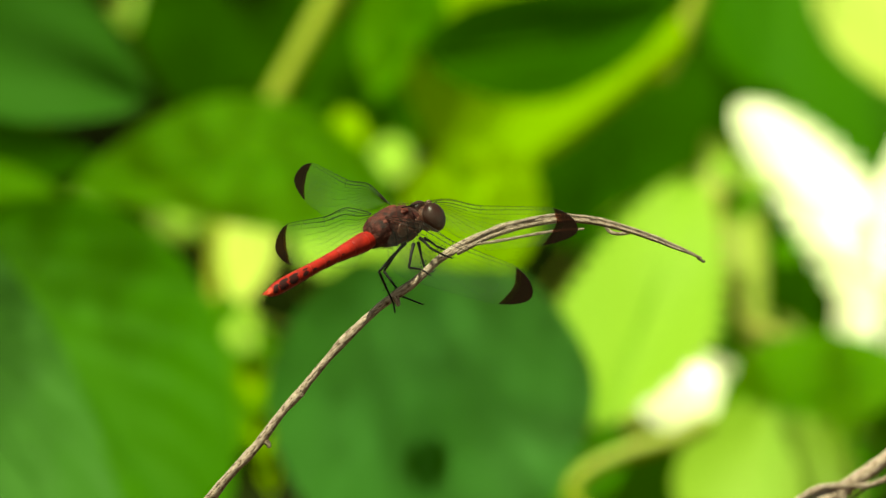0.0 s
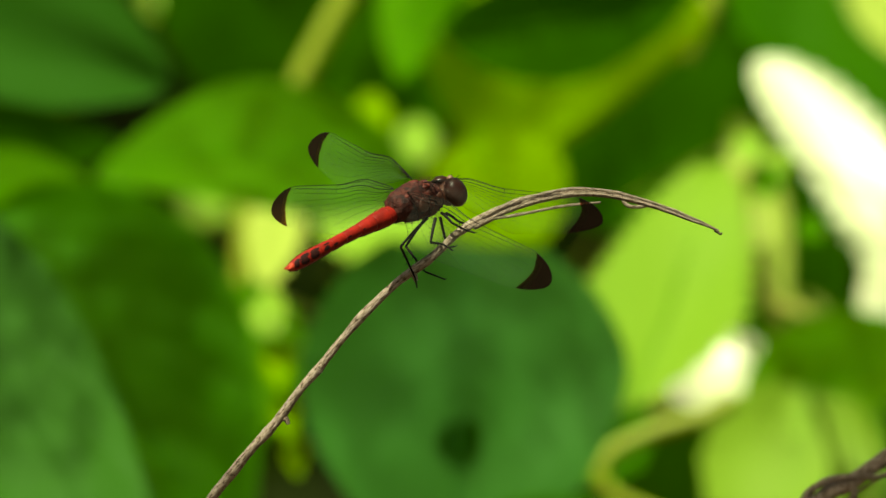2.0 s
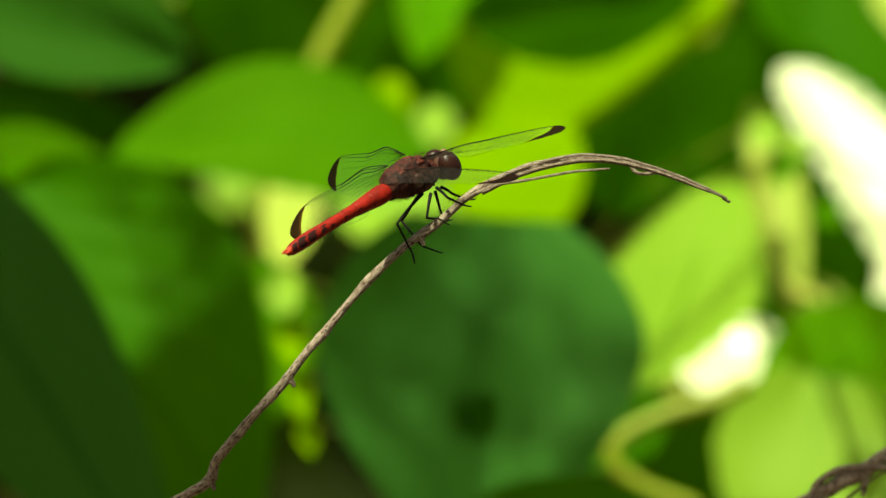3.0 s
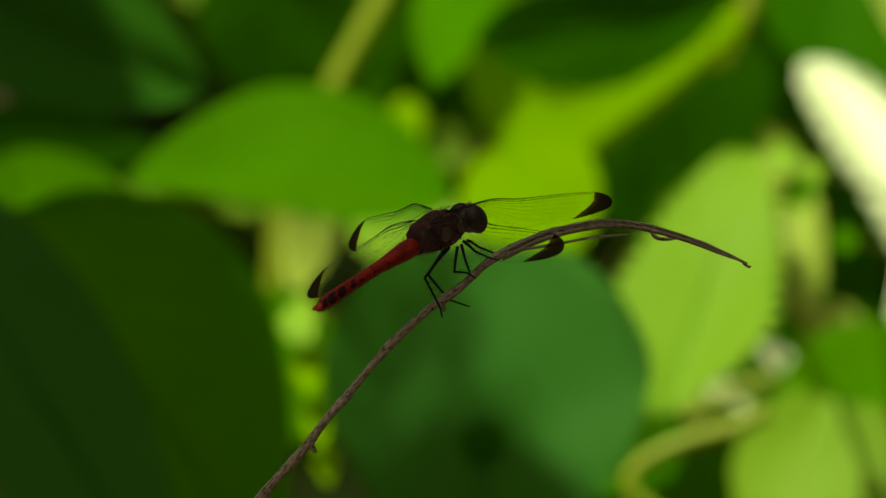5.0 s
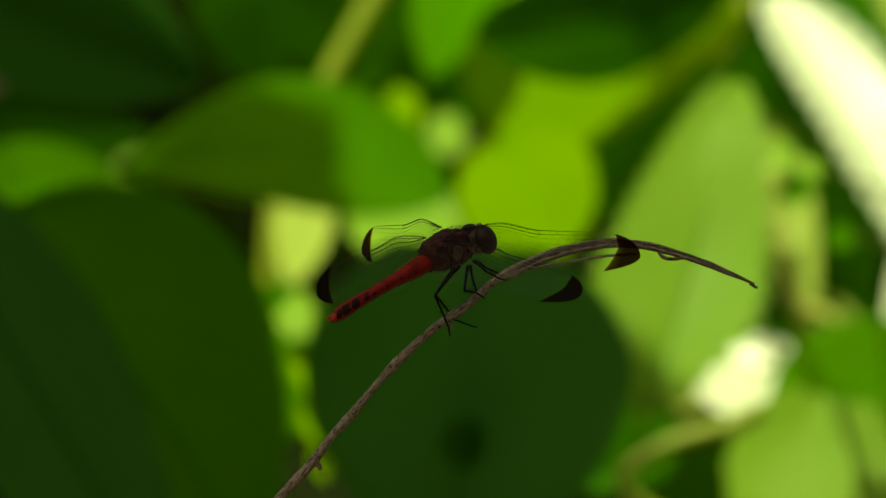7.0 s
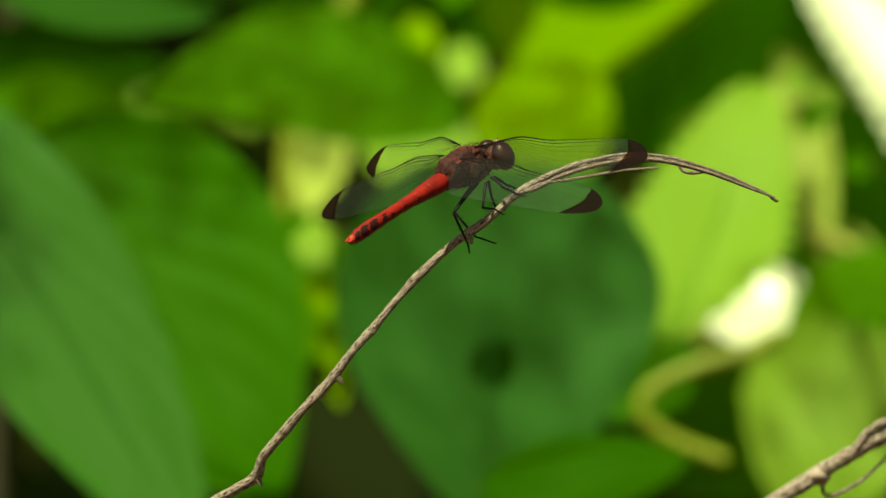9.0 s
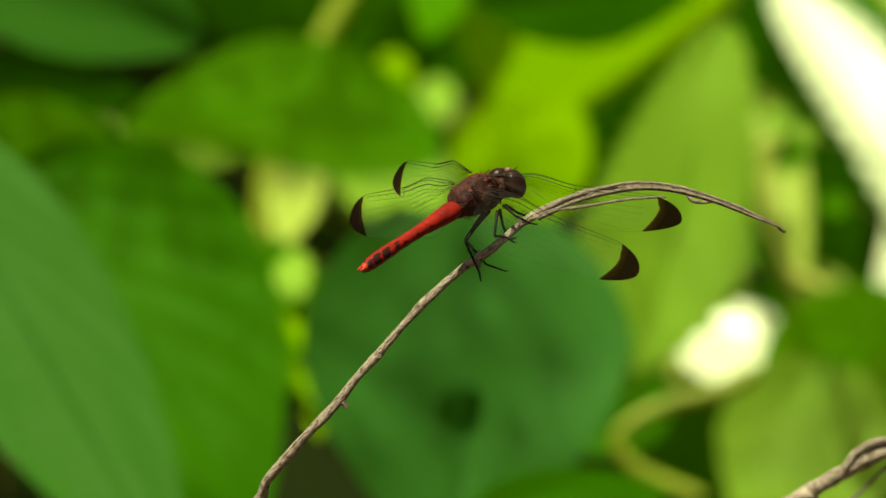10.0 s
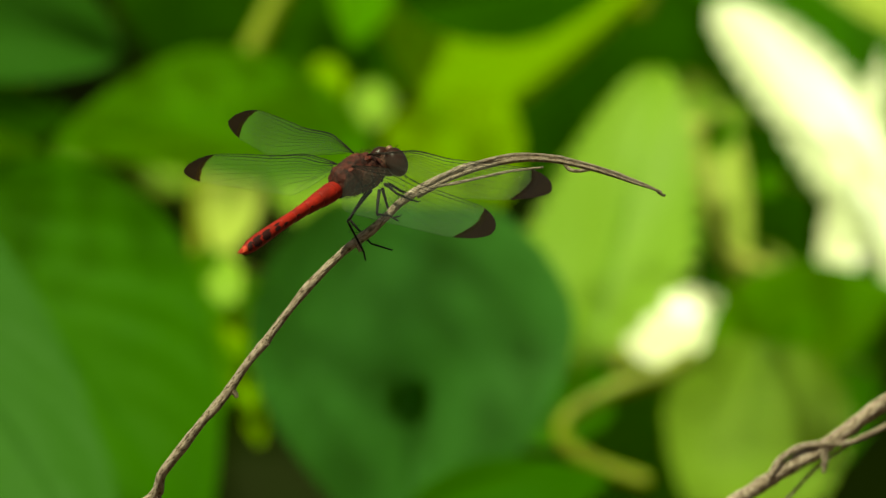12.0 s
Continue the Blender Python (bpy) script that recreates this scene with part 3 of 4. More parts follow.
tube(bm, smooth_line([(0.0078, -0.0008, 1.0983), (0.0105, -0.0008, 1.0996), (0.0160, -0.0008, 1.1005), (0.0233, -0.0008, 1.1018), (0.0292, -0.0008, 1.1023)], 10), lambda s: 0.00032 - 0.00014 * s, 8, 0.2, 500.0)
part("bark_strand", bm, BARK, perch, "thin peeling strip of bark")
bm = bmesh.new()
tube(bm, smooth_line([(0.0324, 0.0010, 1.1034), (0.0333, 0.0010, 1.1019), (0.0349, 0.0010, 1.1015), (0.0374, 0.0010, 1.1019)], 10), 0.0003, 8, 0.2, 500.0)
part("bark_strand", bm, BARK, perch, "thin peeling strip of bark")
bm = bmesh.new()
tube(bm, smooth_line([(-0.0221, 0.0026, 1.0682), (-0.0217, 0.0026, 1.0677), (-0.0215, 0.0026, 1.0671)], 4), lambda s: 0.0006 - 0.0003 * s, 8, 0.2, 500.0)
part("spur", bm, BARK, perch)
bm = bmesh.new()
tube(bm, smooth_line([(-0.0352, 0.0096, 1.0517), (-0.0348, 0.0096, 1.0510), (-0.0345, 0.0096, 1.0504)], 4), lambda s: 0.0006 - 0.0003 * s, 8, 0.2, 500.0)
part("spur", bm, BARK, perch)
bm = bmesh.new()
tube(bm, smooth_line([(-0.0013, -0.0004, 1.0915), (-0.0009, -0.0004, 1.0907), (-0.0007, -0.0004, 1.0899)], 4), lambda s: 0.0006 - 0.0003 * s, 8, 0.2, 500.0)
part("spur", bm, BARK, perch)
bm = bmesh.new()
tube(bm, smooth_line([(-0.0167, 0.0016, 1.0764), (-0.0164, 0.0016, 1.0759), (-0.0162, 0.0016, 1.0753)], 4), lambda s: 0.0006 - 0.0003 * s, 8, 0.2, 500.0)
part("spur", bm, BARK, perch)
bm = bmesh.new()
tube(bm, smooth_line([(0.0087, -0.0007, 1.0994), (0.0151, -0.0007, 1.1024), (0.0233, -0.0007, 1.1044), (0.0296, -0.0007, 1.1042), (0.0369, -0.0007, 1.1024), (0.0442, -0.0007, 1.0995), (0.0478, -0.0007, 1.0977)], 10), lambda s: 0.0003 - 0.00015 * s, 8, 0.2, 500.0)
part("bark_strand", bm, BARK, perch, "thin peeling strip of bark")
bm = bmesh.new()
tube(bm, smooth_line([(0.0087, -0.0008, 1.0985), (0.0151, -0.0008, 1.1015), (0.0233, -0.0008, 1.1035), (0.0296, -0.0008, 1.1035), (0.0369, -0.0008, 1.1018), (0.0442, -0.0008, 1.0991), (0.0478, -0.0008, 1.0977)], 10), lambda s: 0.0003 - 0.00015 * s, 8, 0.2, 500.0)
part("bark_strand", bm, BARK, perch, "thin peeling strip of bark")
bm = bmesh.new()
tube(bm, smooth_line([(0.0087, -0.0004, 1.0983), (0.0151, -0.0004, 1.1013), (0.0233, -0.0004, 1.1033), (0.0296, -0.0004, 1.1033), (0.0369, -0.0004, 1.1016), (0.0442, -0.0004, 1.0990), (0.0478, -0.0004, 1.0977)], 10), lambda s: 0.0003 - 0.00015 * s, 8, 0.2, 500.0)
part("bark_strand", bm, BARK, perch, "thin peeling strip of bark")
bm = bmesh.new()
tube(bm, smooth_line([(0.0476, 0.0040, 1.0977), (0.0481, 0.0040, 1.0973), (0.0485, 0.0038, 1.0970), (0.0487, 0.0036, 1.0972)], 6), lambda s: 0.0003 - 0.00016 * s, 8, 0.2, 500.0)
part("tip", bm, BROWN_STEM, perch, "dark shrivelled twig tip")

low = twig("low_twig", [(0.0000, 0.2000, 0.0200), (0.0200, 0.1800, 0.7000), (0.0280, 0.1600, 0.9500), (0.0336, 0.1500, 1.0258), (0.0454, 0.1500, 1.0367), (0.0523, 0.1500, 1.0420), (0.0577, 0.1500, 1.0455), (0.0600, 0.1500, 1.0471), (0.0649, 0.1500, 1.0500), (0.0698, 0.1500, 1.0528), (0.0749, 0.1500, 1.0554), (0.0797, 0.1500, 1.0586), (0.0846, 0.1500, 1.0621), (0.0907, 0.1500, 1.0657), (0.1006, 0.1500, 1.0702), (0.1143, 0.1500, 1.0721)],
           0.00135, (0, 0, 0), "dry forked grey-brown twig with a short thorn")
bm = bmesh.new()
tube(bm, smooth_line([(0.0660, 0.1488, 1.0511), (0.0680, 0.1488, 1.0540), (0.0710, 0.1488, 1.0558), (0.0749, 0.1488, 1.0564), (0.0796, 0.1488, 1.0564), (0.0845, 0.1488, 1.0582), (0.0906, 0.1488, 1.0613), (0.0966, 0.1488, 1.0662)], 10), lambda s: 0.0007 - 0.0003 * s, 8, 0.2, 500.0)
part("side_shoot", bm, BARK, low)
bm = bmesh.new()
tube(bm, smooth_line([(0.0602, 0.1510, 1.0469), (0.0609, 0.1510, 1.0428), (0.0668, 0.1510, 1.0453), (0.0735, 0.1510, 1.0516), (0.0789, 0.1510, 1.0554), (0.0839, 0.1510, 1.0578)], 10), lambda s: 0.0004 - 0.0002 * s, 8, 0.2, 500.0)
part("side_shoot", bm, BARK, low)
bm = bmesh.new()
tube(bm, smooth_line([(0.0753, 0.1490, 1.0556), (0.0756, 0.1490, 1.0534), (0.0753, 0.1490, 1.0513)], 10), lambda s: 0.0010 - 0.0007 * s, 8, 0.2, 500.0)
part("thorn", bm, BARK, low)
part("knot", ball(bmesh.new(), (0.0593, 0.1500, 1.0462), (0.0021, 0.0017, 0.0016), None, 14, 10, 0.5, 700.0), BARK, low)


# ---- the dragonfly (millimetres, x right, y ahead, z up; scaled on building) ----
def mm(*v):
    return Vector(v) * 0.001


dragonfly = thing("dragonfly", (0, 0, 1.1), "red dragonfly with brown wing tips perched on a dry twig", "insect")


def loft(bm, sections, sides=20):
    """Rings of (y, half-width, half-height, z) joined into a skin."""
    rings = []
    for y, w, h, z in sections:
        rings.append([bm.verts.new(mm(w * math.cos(2 * math.pi * k / sides), y, z + h * math.sin(2 * math.pi * k / sides))) for k in range(sides)])
    for a, b in zip(rings, rings[1:]):
        for k in range(sides):
            bm.faces.new((a[k], a[(k + 1) % sides], b[(k + 1) % sides], b[k]))
    bm.faces.new(rings[0][::-1]); bm.faces.new(rings[-1])
    bmesh.ops.recalc_face_normals(bm, faces=bm.faces)
    return bm


def thorax():
    bm = bmesh.new()
    loft(bm, [(-6.0, 1.2, 1.3, -0.4), (-5.2, 2.0, 2.2, -0.2), (-3.6, 2.5, 2.8, -0.1), (-1.5, 2.8, 3.1, -0.2), (0.8, 2.8, 3.2, -0.5),
              (2.8, 2.5, 2.9, -0.8), (4.2, 1.9, 2.3, -1.1), (5.2, 1.1, 1.4, -1.4)], 36)
    bmesh.ops.subdivide_edges(bm, edges=bm.edges, cuts=2, use_grid_fill=True)
    for v in bm.verts:
        v.co += v.co.normalized() * (0.00036 * noise.noise(v.co * 620) + 0.00020 * noise.noise(v.co * 1500))
    body = part("thorax", bm, THORAX, dragonfly, "dark reddish-brown hairy thorax")
    # low plates between the wings
    for y, z, w, l in ((2.4, 1.95, 0.8, 0.8), (0.2, 2.62, 0.9, 0.9), (-2.0, 2.5, 0.8, 0.8), (-3.9, 2.05, 0.7, 0.6)):
        part("plate", ball(bmesh.new(), mm(0, y, z), mm(w, l, 0.3), None, 14, 8, 0.25, 900.0), PLATE, body)
    for s in (-1, 1):
        for y, z, w, l in ((1.2, 1.75, 0.75, 1.0), (-2.9, 1.6, 0.7, 0.9), (-0.8, -0.4, 0.2, 1.2), (2.6, -0.6, 0.2, 0.8)):
            x = 1.55 if z > 0 else 2.88
            part("plate", ball(bmesh.new(), mm(s * x, y, z), mm(w, l, 0.45 if z > 0 else 1.1), None, 14, 8, 0.3, 900.0), PLATE if z > 0 else FACE, body)
    for s in (-1, 1):
        for y0, y1 in ((-3.4, -2.2), (-0.6, 0.4), (2.4, 2.6)):
            bm = bmesh.new()
            tube(bm, smooth_line([mm(s * 2.2, y0, 1.6), mm(s * 3.02, (y0 + y1) / 2, -0.5), mm(s * 2.3, y1, -2.8)], 6), 0.00012, 5)
            part("seam", bm, BLACK_SPOT, body)
    # short hairs
    bm = bmesh.new()
    rng = random.Random(4)
    for i in range(900):
        a, y = rng.uniform(0, 2 * math.pi), rng.uniform(-5.2, 4.6)
        k = math.sqrt(max(0.05, 1 - (y / 6.6) ** 2))
        p = mm(2.75 * k * math.cos(a), y, -0.4 + 3.05 * k * math.sin(a))
        d = Vector((math.cos(a), rng.uniform(-0.3, 0.5), math.sin(a))).normalized()
        d = (d + Vector([rng.uniform(-0.4, 0.4) for _ in range(3)])).normalized()
        e = p + d * rng.uniform(0.0003, 0.0007)
        w = d.orthogonal().normalized() * 0.00003
        bm.faces.new([bm.verts.new(c) for c in (p - w, p + w, e)])
    tagged(part("hair", bm, HAIR, body, smooth=False), kind="stuff")


def abdomen():
    """Ten ringed segments, tapering and drooping a little toward the tip."""
    cuts = (-5.4, -7.0, -10.0, -13.3, -16.5, -19.6, -22.5, -25.1, -27.1, -28.4, -29.1)
    half = (1.35, 1.58, 1.34, 1.02, 0.93, 0.96, 1.06, 1.12, 1.02, 0.74, 0.45)
    drop = lambda y: -0.7 - 0.0016 * (y + 5.4) ** 2
    whole = None
    for i in range(10):
        y0, y1, w0, w1 = cuts[i], cuts[i + 1], half[i], half[i + 1]
        ring = []
        for s, g in ((0, 0.975), (0.07, 1.0), (0.35, 1.005), (0.7, 1.005), (0.93, 1.012), (1, 0.985)):
            y = y0 + (y1 - y0) * s
            w = (w0 + (w1 - w0) * s) * g
            ring.append((y, w, w * 1.02, drop(y)))
        seg = part("segment", loft(bmesh.new(), ring, 22), RED if i < 9 else TAIL_TIP, dragonfly, "" if i else "bright red abdomen segment")
        if 1 < i < 9:
            big = (0, 0, 0.25, 0.32, 0.4, 0.6, 0.95, 1.15, 1.0)[i]
            for sd in (-1, 1):
                for a, wide, dy in ((16, 34, 0.0), (52, 17, 0.35)) if i > 4 else ((10, 26, -0.9),):
                    yc, w = (y0 + y1) / 2 - 0.2 + dy, (w0 + w1) / 2
                    bm = bmesh.new()
                    rings = []
                    for r in (0.0, 0.5, 1.0):
                        ring = []
                        for k in range(14):
                            p = 2 * math.pi * k / 14
                            g = r * (1 + 0.35 * noise.noise((math.cos(p) * 1.3 + i, math.sin(p) * 1.3, sd + a)))
                            b, y = radians(a + wide * big * g * math.cos(p)), yc + (y0 - y1) * 0.42 * big * g * math.sin(p)
                            rr = (w0 + (w1 - w0) * (y - y0) / (y1 - y0)) * 1.018
                            ring.append(bm.verts.new(mm(sd * rr * math.cos(b), y, drop(y) + rr * 1.02 * math.sin(b))))
                        rings.append(ring)
                    for r0, r1 in zip(rings, rings[1:]):
                        for k in range(14):
                            bm.faces.new((r0[k], r0[(k + 1) % 14], r1[(k + 1) % 14], r1[k]))
                    bmesh.ops.remove_doubles(bm, verts=bm.verts, dist=1e-7)
                    bmesh.ops.recalc_face_normals(bm, faces=bm.faces)
                    part("spot", bm, BLACK_SPOT, seg)
        bm = bmesh.new()
        tube(bm, [mm(0, y0 - 0.3, drop(y0) - w0 * 0.98), mm(0, (y0 + y1) / 2, drop((y0 + y1) / 2) - (w0 + w1) / 2 * 1.0), mm(0, y1 + 0.2, drop(y1) - w1 * 1.0)], 0.00022, 6)
        part("keel", bm, BLACK_SPOT, seg)
    for sd in (-1, 1):
        bm = bmesh.new()
        tube(bm, smooth_line([mm(sd * 0.35, -28.9, drop(-28.9) + 0.1), mm(sd * 0.4, -29.4, drop(-29.4) + 0.1), mm(sd * 0.25, -29.9, drop(-29.9) + 0.2)], 5), lambda s: 0.00032 * (1 - 0.7 * s), 7)
        part("clasper", bm, TAIL_TIP, dragonfly, "orange tail clasper")


def head_piece():
    bm = bmesh.new()
    ball(bm, mm(0, 7.2, -1.7), mm(1.9, 1.7, 2.1), None, 18, 12)
    skull = part("head", bm, FACE, dragonfly, "brown head with large dark eyes")
    for s in (-1, 1):
        turn = Matrix.Rotation(s * radians(-18), 3, "Y") @ Matrix.Rotation(s * radians(22), 3, "Z")
        part("eye", ball(bmesh.new(), mm(s * 1.75, 7.3, -1.3), mm(1.75, 2.05, 2.45), turn, 24, 16), EYE, skull, "dark glossy compound eye")
        bm = bmesh.new()
        tube(bm, smooth_line([mm(s * 0.5, 8.6, 0.1), mm(s * 0.7, 9.1, 0.5), mm(s * 0.9, 9.6, 0.7)], 4), lambda k: 0.00012 * (1 - 0.7 * k), 5)
        part("antenna", bm, LEG, skull)
    part("frons", ball(bmesh.new(), mm(0, 9.0, -1.2), mm(1.15, 0.9, 1.3), None, 16, 10), FACE, skull)
    part("vertex", ball(bmesh.new(), mm(0, 8.2, 0.55), mm(0.6, 0.6, 0.5), None, 12, 8), PALE_PLATE, skull)
    part("mouth", ball(bmesh.new(), mm(0, 8.6, -3.0), mm(1.2, 0.9, 0.8), None, 14, 8), FACE, skull)
    part("neck", loft(bmesh.new(), [(4.6, 1.0, 1.2, -1.4), (5.6, 0.7, 0.9, -1.5), (6.4, 0.9, 1.2, -1.6)], 14), THORAX, dragonfly)


def leg(hip, knee, ankle, toe):
    hip, knee, ankle, toe = (mm(*p) for p in (hip, knee, ankle, toe))
    bm = bmesh.new()
    tube(bm, smooth_line([hip, hip.lerp(knee, 0.5) + mm(0, 0, 0.15), knee], 6), lambda s: 0.00029 - 0.00009 * s, 8)
    limb = part("leg", bm, LEG, dragonfly, "thin spiny black leg")
    bm = bmesh.new()
    tube(bm, smooth_line([knee, knee.lerp(ankle, 0.5), ankle], 6), lambda s: 0.00022 - 0.00006 * s, 7)
    for k in range(7):
        s = 0.15 + 0.11 * k
        p = knee.lerp(ankle, s)
        d = (ankle - knee).normalized()
        o = (d.orthogonal().normalized() * (1 if k % 2 else -1) + d * 0.7).normalized()
        tube(bm, [p, p + o * 0.0008], lambda q: 0.00004, 4)
    part("shin", bm, LEG, limb)
    bm = bmesh.new()
    tube(bm, smooth_line([ankle, ankle.lerp(toe, 0.6), toe], 5), lambda s: 0.00017 - 0.00005 * s, 6)
    tube(bm, [toe, toe + (toe - ankle).normalized() * 0.0003 + mm(0, 0, 0.3)], 0.00006, 5)
    part("foot", bm, LEG, limb)


def wing(side, length, chord, hind):
    """One wing from its hinge: span along side * x, leading edge toward +y. Membrane, brown tip patch and a net of veins."""
    L = length

    tip_y = -1.2

    def round_off(s, start):
        k = max(0.0, min(1.0, (s - start) / (1 - start)))
        return 1 - math.sqrt(1 - k ** 2.2)

    def lead(x):
        s = x / L
        y = 0.6 + 1.9 * min(1, s / 0.24) ** 0.8
        if s > 0.24:
            y -= 0.75 * math.sin(math.pi / 2 * min(1, (s - 0.24) / 0.22)) ** 2
        if s > 0.46:
            y += 0.45 * min(1, (s - 0.46) / 0.4)
        return y + (tip_y - y) * round_off(s, 0.80)

    def trail(x):
        s = x / L
        if hind:
            w = chord * (0.30 + 0.70 * min(1, s / 0.13) ** 0.7) * (1 - 0.46 * max(0, s - 0.2) ** 1.2)
        else:
            w = chord * (0.10 + 0.90 * min(1, s / 0.5) ** 0.8) * (1 - 0.55 * max(0, s - 0.5))
        y = 2.2 - w
        return y + (tip_y - y) * round_off(s, 0.74)

    def point(s, q, lift=0.0):
        x = s * L
        y = trail(x) + (lead(x) - trail(x)) * q
        return mm(side * x, y, 0.25 * math.sin(q * 9) * (1 - s) + 0.5 * math.sin(math.pi * s) + lift)

    nx, ny = 48, 10
    cut = lambda q: 0.862 + 0.030 * math.sin(math.pi * q) - 0.050 * (1 - q) ** 1.5 + 0.008 * noise.noise((q * 6, side * 3.1, L))

    def sheet(a, b, lift=0.0):
        bm = bmesh.new()
        uv = bm.loops.layers.uv.verify()
        grid = [[bm.verts.new(point(a(j / ny) + (b(j / ny) - a(j / ny)) * i / nx, j / ny, lift)) for j in range(ny + 1)] for i in range(nx + 1)]
        for i in range(nx):
            for j in range(ny):
                f = bm.faces.new((grid[i][j], grid[i + 1][j], grid[i + 1][j + 1], grid[i][j + 1]))
                for loop, k in zip(f.loops, (i, i + 1, i + 1, i)):
                    loop[uv].uv = (k / nx, j / ny)
        bmesh.ops.remove_doubles(bm, verts=bm.verts, dist=1e-7)
        return bm

    name = "hindwing" if hind else "forewing"
    film = part(name, sheet(lambda q: 0.0, lambda q: cut(q) + 0.03), MEMBRANE, dragonfly, "clear veined wing with a dark brown tip")
    part("tip_patch", sheet(cut, lambda q: 1.0, 0.01), PATCH, film, "dark brown wing tip patch")
    bm = bmesh.new()

    def rib(a, r, n=26):
        tube(bm, [point(*a(k / n), 0.02) for k in range(n + 1)], lambda s: 0.001 * r * (1 - 0.65 * s), 4)
    # long veins: fore edge, two beside it, then a fan to the hind edge
    rib(lambda k: (k * 0.99, 1.0), 0.085)
    rib(lambda k: (k * 0.46, 0.93 + 0.06 * k), 0.075)
    rib(lambda k: (k * 0.86, 0.87 + 0.07 * k), 0.08)
    rib(lambda k: (0.02 + k * 0.80, 0.80 + 0.02 * k), 0.042)
    for q0, q1, end, r in ((0.78, 0.62, 0.84, 0.028), (0.74, 0.45, 0.82, 0.024), (0.70, 0.26, 0.80, 0.022), (0.66, 0.06, 0.72, 0.024), (0.62, 0.0, 0.5, 0.027), (0.58, 0.0, 0.3, 0.032), (0.5, 0.0, 0.16, 0.032)):
        rib(lambda k: (0.02 + (end - 0.02) * k, q0 + (q1 - q0) * k ** 1.4), r)
    rib(lambda k: (0.01 + k * 0.85, 0.0), 0.028)
    rib(lambda k: (0.02 + 0.0 * k, 0.75 * (1 - k)), 0.05, 8)
    rib(lambda k: (0.455 + 0.006 * k, 1.0 - 0.17 * k), 0.06, 3)
    # cross veins between the fore edge veins, and the fine net behind them
    for i in range(19):
        s = 0.05 + 0.042 * i
        rib(lambda k: (s + 0.004 * k, 1.0 - 0.10 * k), 0.024, 2)
        rib(lambda k: (s + 0.02 + 0.004 * k, 0.92 - 0.11 * k), 0.026, 2)
    rng = random.Random(int(L * 10) + hind)
    for row in range(9):
        q = 0.06 + 0.085 * row
        n = 30
        for i in range(n):
            s = 0.06 + 0.76 * (i + rng.uniform(-0.2, 0.2)) / n
            if s > cut(q) - 0.02:
                continue
            rib(lambda k: (s + 0.012 * k, q - 0.04 + 0.085 * k), 0.008, 1)
            rib(lambda k: (s + 0.028 * k, q + 0.02 * math.sin(i)), 0.008, 1)
    tagged(part("venation", bm, VEIN, film), kind="stuff")
    return film


thorax()
abdomen()
head_piece()
leg((1.9, 0.2, -3.2), (1.5, -6.2, -5.9), (1.4, -4.2, -12.1), (1.6, -4.4, -13.6))
leg((-1.9, 3.0, -4.9), (-5.0, 0.7, -9.1), (-1.2, 0.4, -12.9), (1.7, 1.8, -14.4))
leg((2.9, 1.0, -3.4), (4.2, -2.1, -6.3), (3.8, 0.9, -7.8), (4.8, 1.7, -9.0))
leg((-0.1, 4.7, -5.0), (-0.8, 5.5, -8.0), (1.4, 3.9, -9.7), (2.3, 4.8, -9.7))
leg((2.8, 2.6, -3.1), (5.6, 1.9, -4.2), (6.2, 4.2, -6.3), (7.1, 5.0, -6.9))
leg((0.5, 5.6, -4.5), (0.9, 7.4, -6.4), (4.1, 7.3, -7.0), (5.4, 7.8, -7.0))
wings = {"left_fore": wing(-1, 32.5, 7.6, False), "left_hind": wing(-1, 31.0, 9.6, True),
         "right_fore": wing(1, 32.5, 7.6, False), "right_hind": wing(1, 31.0, 9.6, True)}

# ---- the tree at the side, whose branch sways and shades the vine ----
tree = thing("tree", (-0.28, -2.8, 0), "slender tree with a brown trunk beside the vine", "tree")
bm = bmesh.new()
tube(bm, smooth_line([(0, 0, -0.05), (0.02, 0, 1.0), (0, 0.03, 2.0), (-0.05, 0, 3.2)], 10), lambda s: 0.07 - 0.03 * s, 14, 0.15, 8.0)
part("trunk", bm, BROWN_STEM, tree)
rng = random.Random(21)
for i in range(9):
    a, z = 2.4 * i, 2.3 + 0.1 * i
    bm = bmesh.new()
    tube(bm, smooth_line([(0, 0.02, z), (0.25 * math.cos(a), 0.25 * math.sin(a) - 0.05, z + 0.22), (0.55 * math.cos(a) - 0.05, 0.5 * math.sin(a) - 0.15, z + 0.35)], 6), lambda s: 0.02 - 0.015 * s, 7, 0.15, 12.0)
    part("limb", bm, BROWN_STEM, tree)
bm = bmesh.new()
for i in range(700):
    a, r = rng.uniform(0, 2 * math.pi), 0.72 * math.sqrt(rng.random())
    z = rng.uniform(2.45, 3.7)
    r *= 1.0 - 0.35 * abs(z - 2.9)
    p = Vector((r * math.cos(a) - 0.08, r * math.sin(a) - 0.15, z + 0.08 * math.sin(5 * a)))
    d = Vector((rng.uniform(-1, 1), rng.uniform(-1, 1), rng.uniform(-0.8, 0.2))).normalized()
    w = d.cross(Vector((rng.uniform(-0.4, 0.4), rng.uniform(-0.4, 0.4), 1))).normalized()
    l = rng.uniform(0.07, 0.13)
    rows = [[bm.verts.new(p + d * l * j / 5 + w * k * l * 0.33 * blade_half(j / 5, "ovate")) for k in (-1, 0, 1)] for j in range(6)]
    for r0, r1 in zip(rows, rows[1:]):
        for k in range(2):
            bm.faces.new((r0[k], r0[k + 1], r1[k + 1], r1[k]))
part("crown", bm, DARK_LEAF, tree)

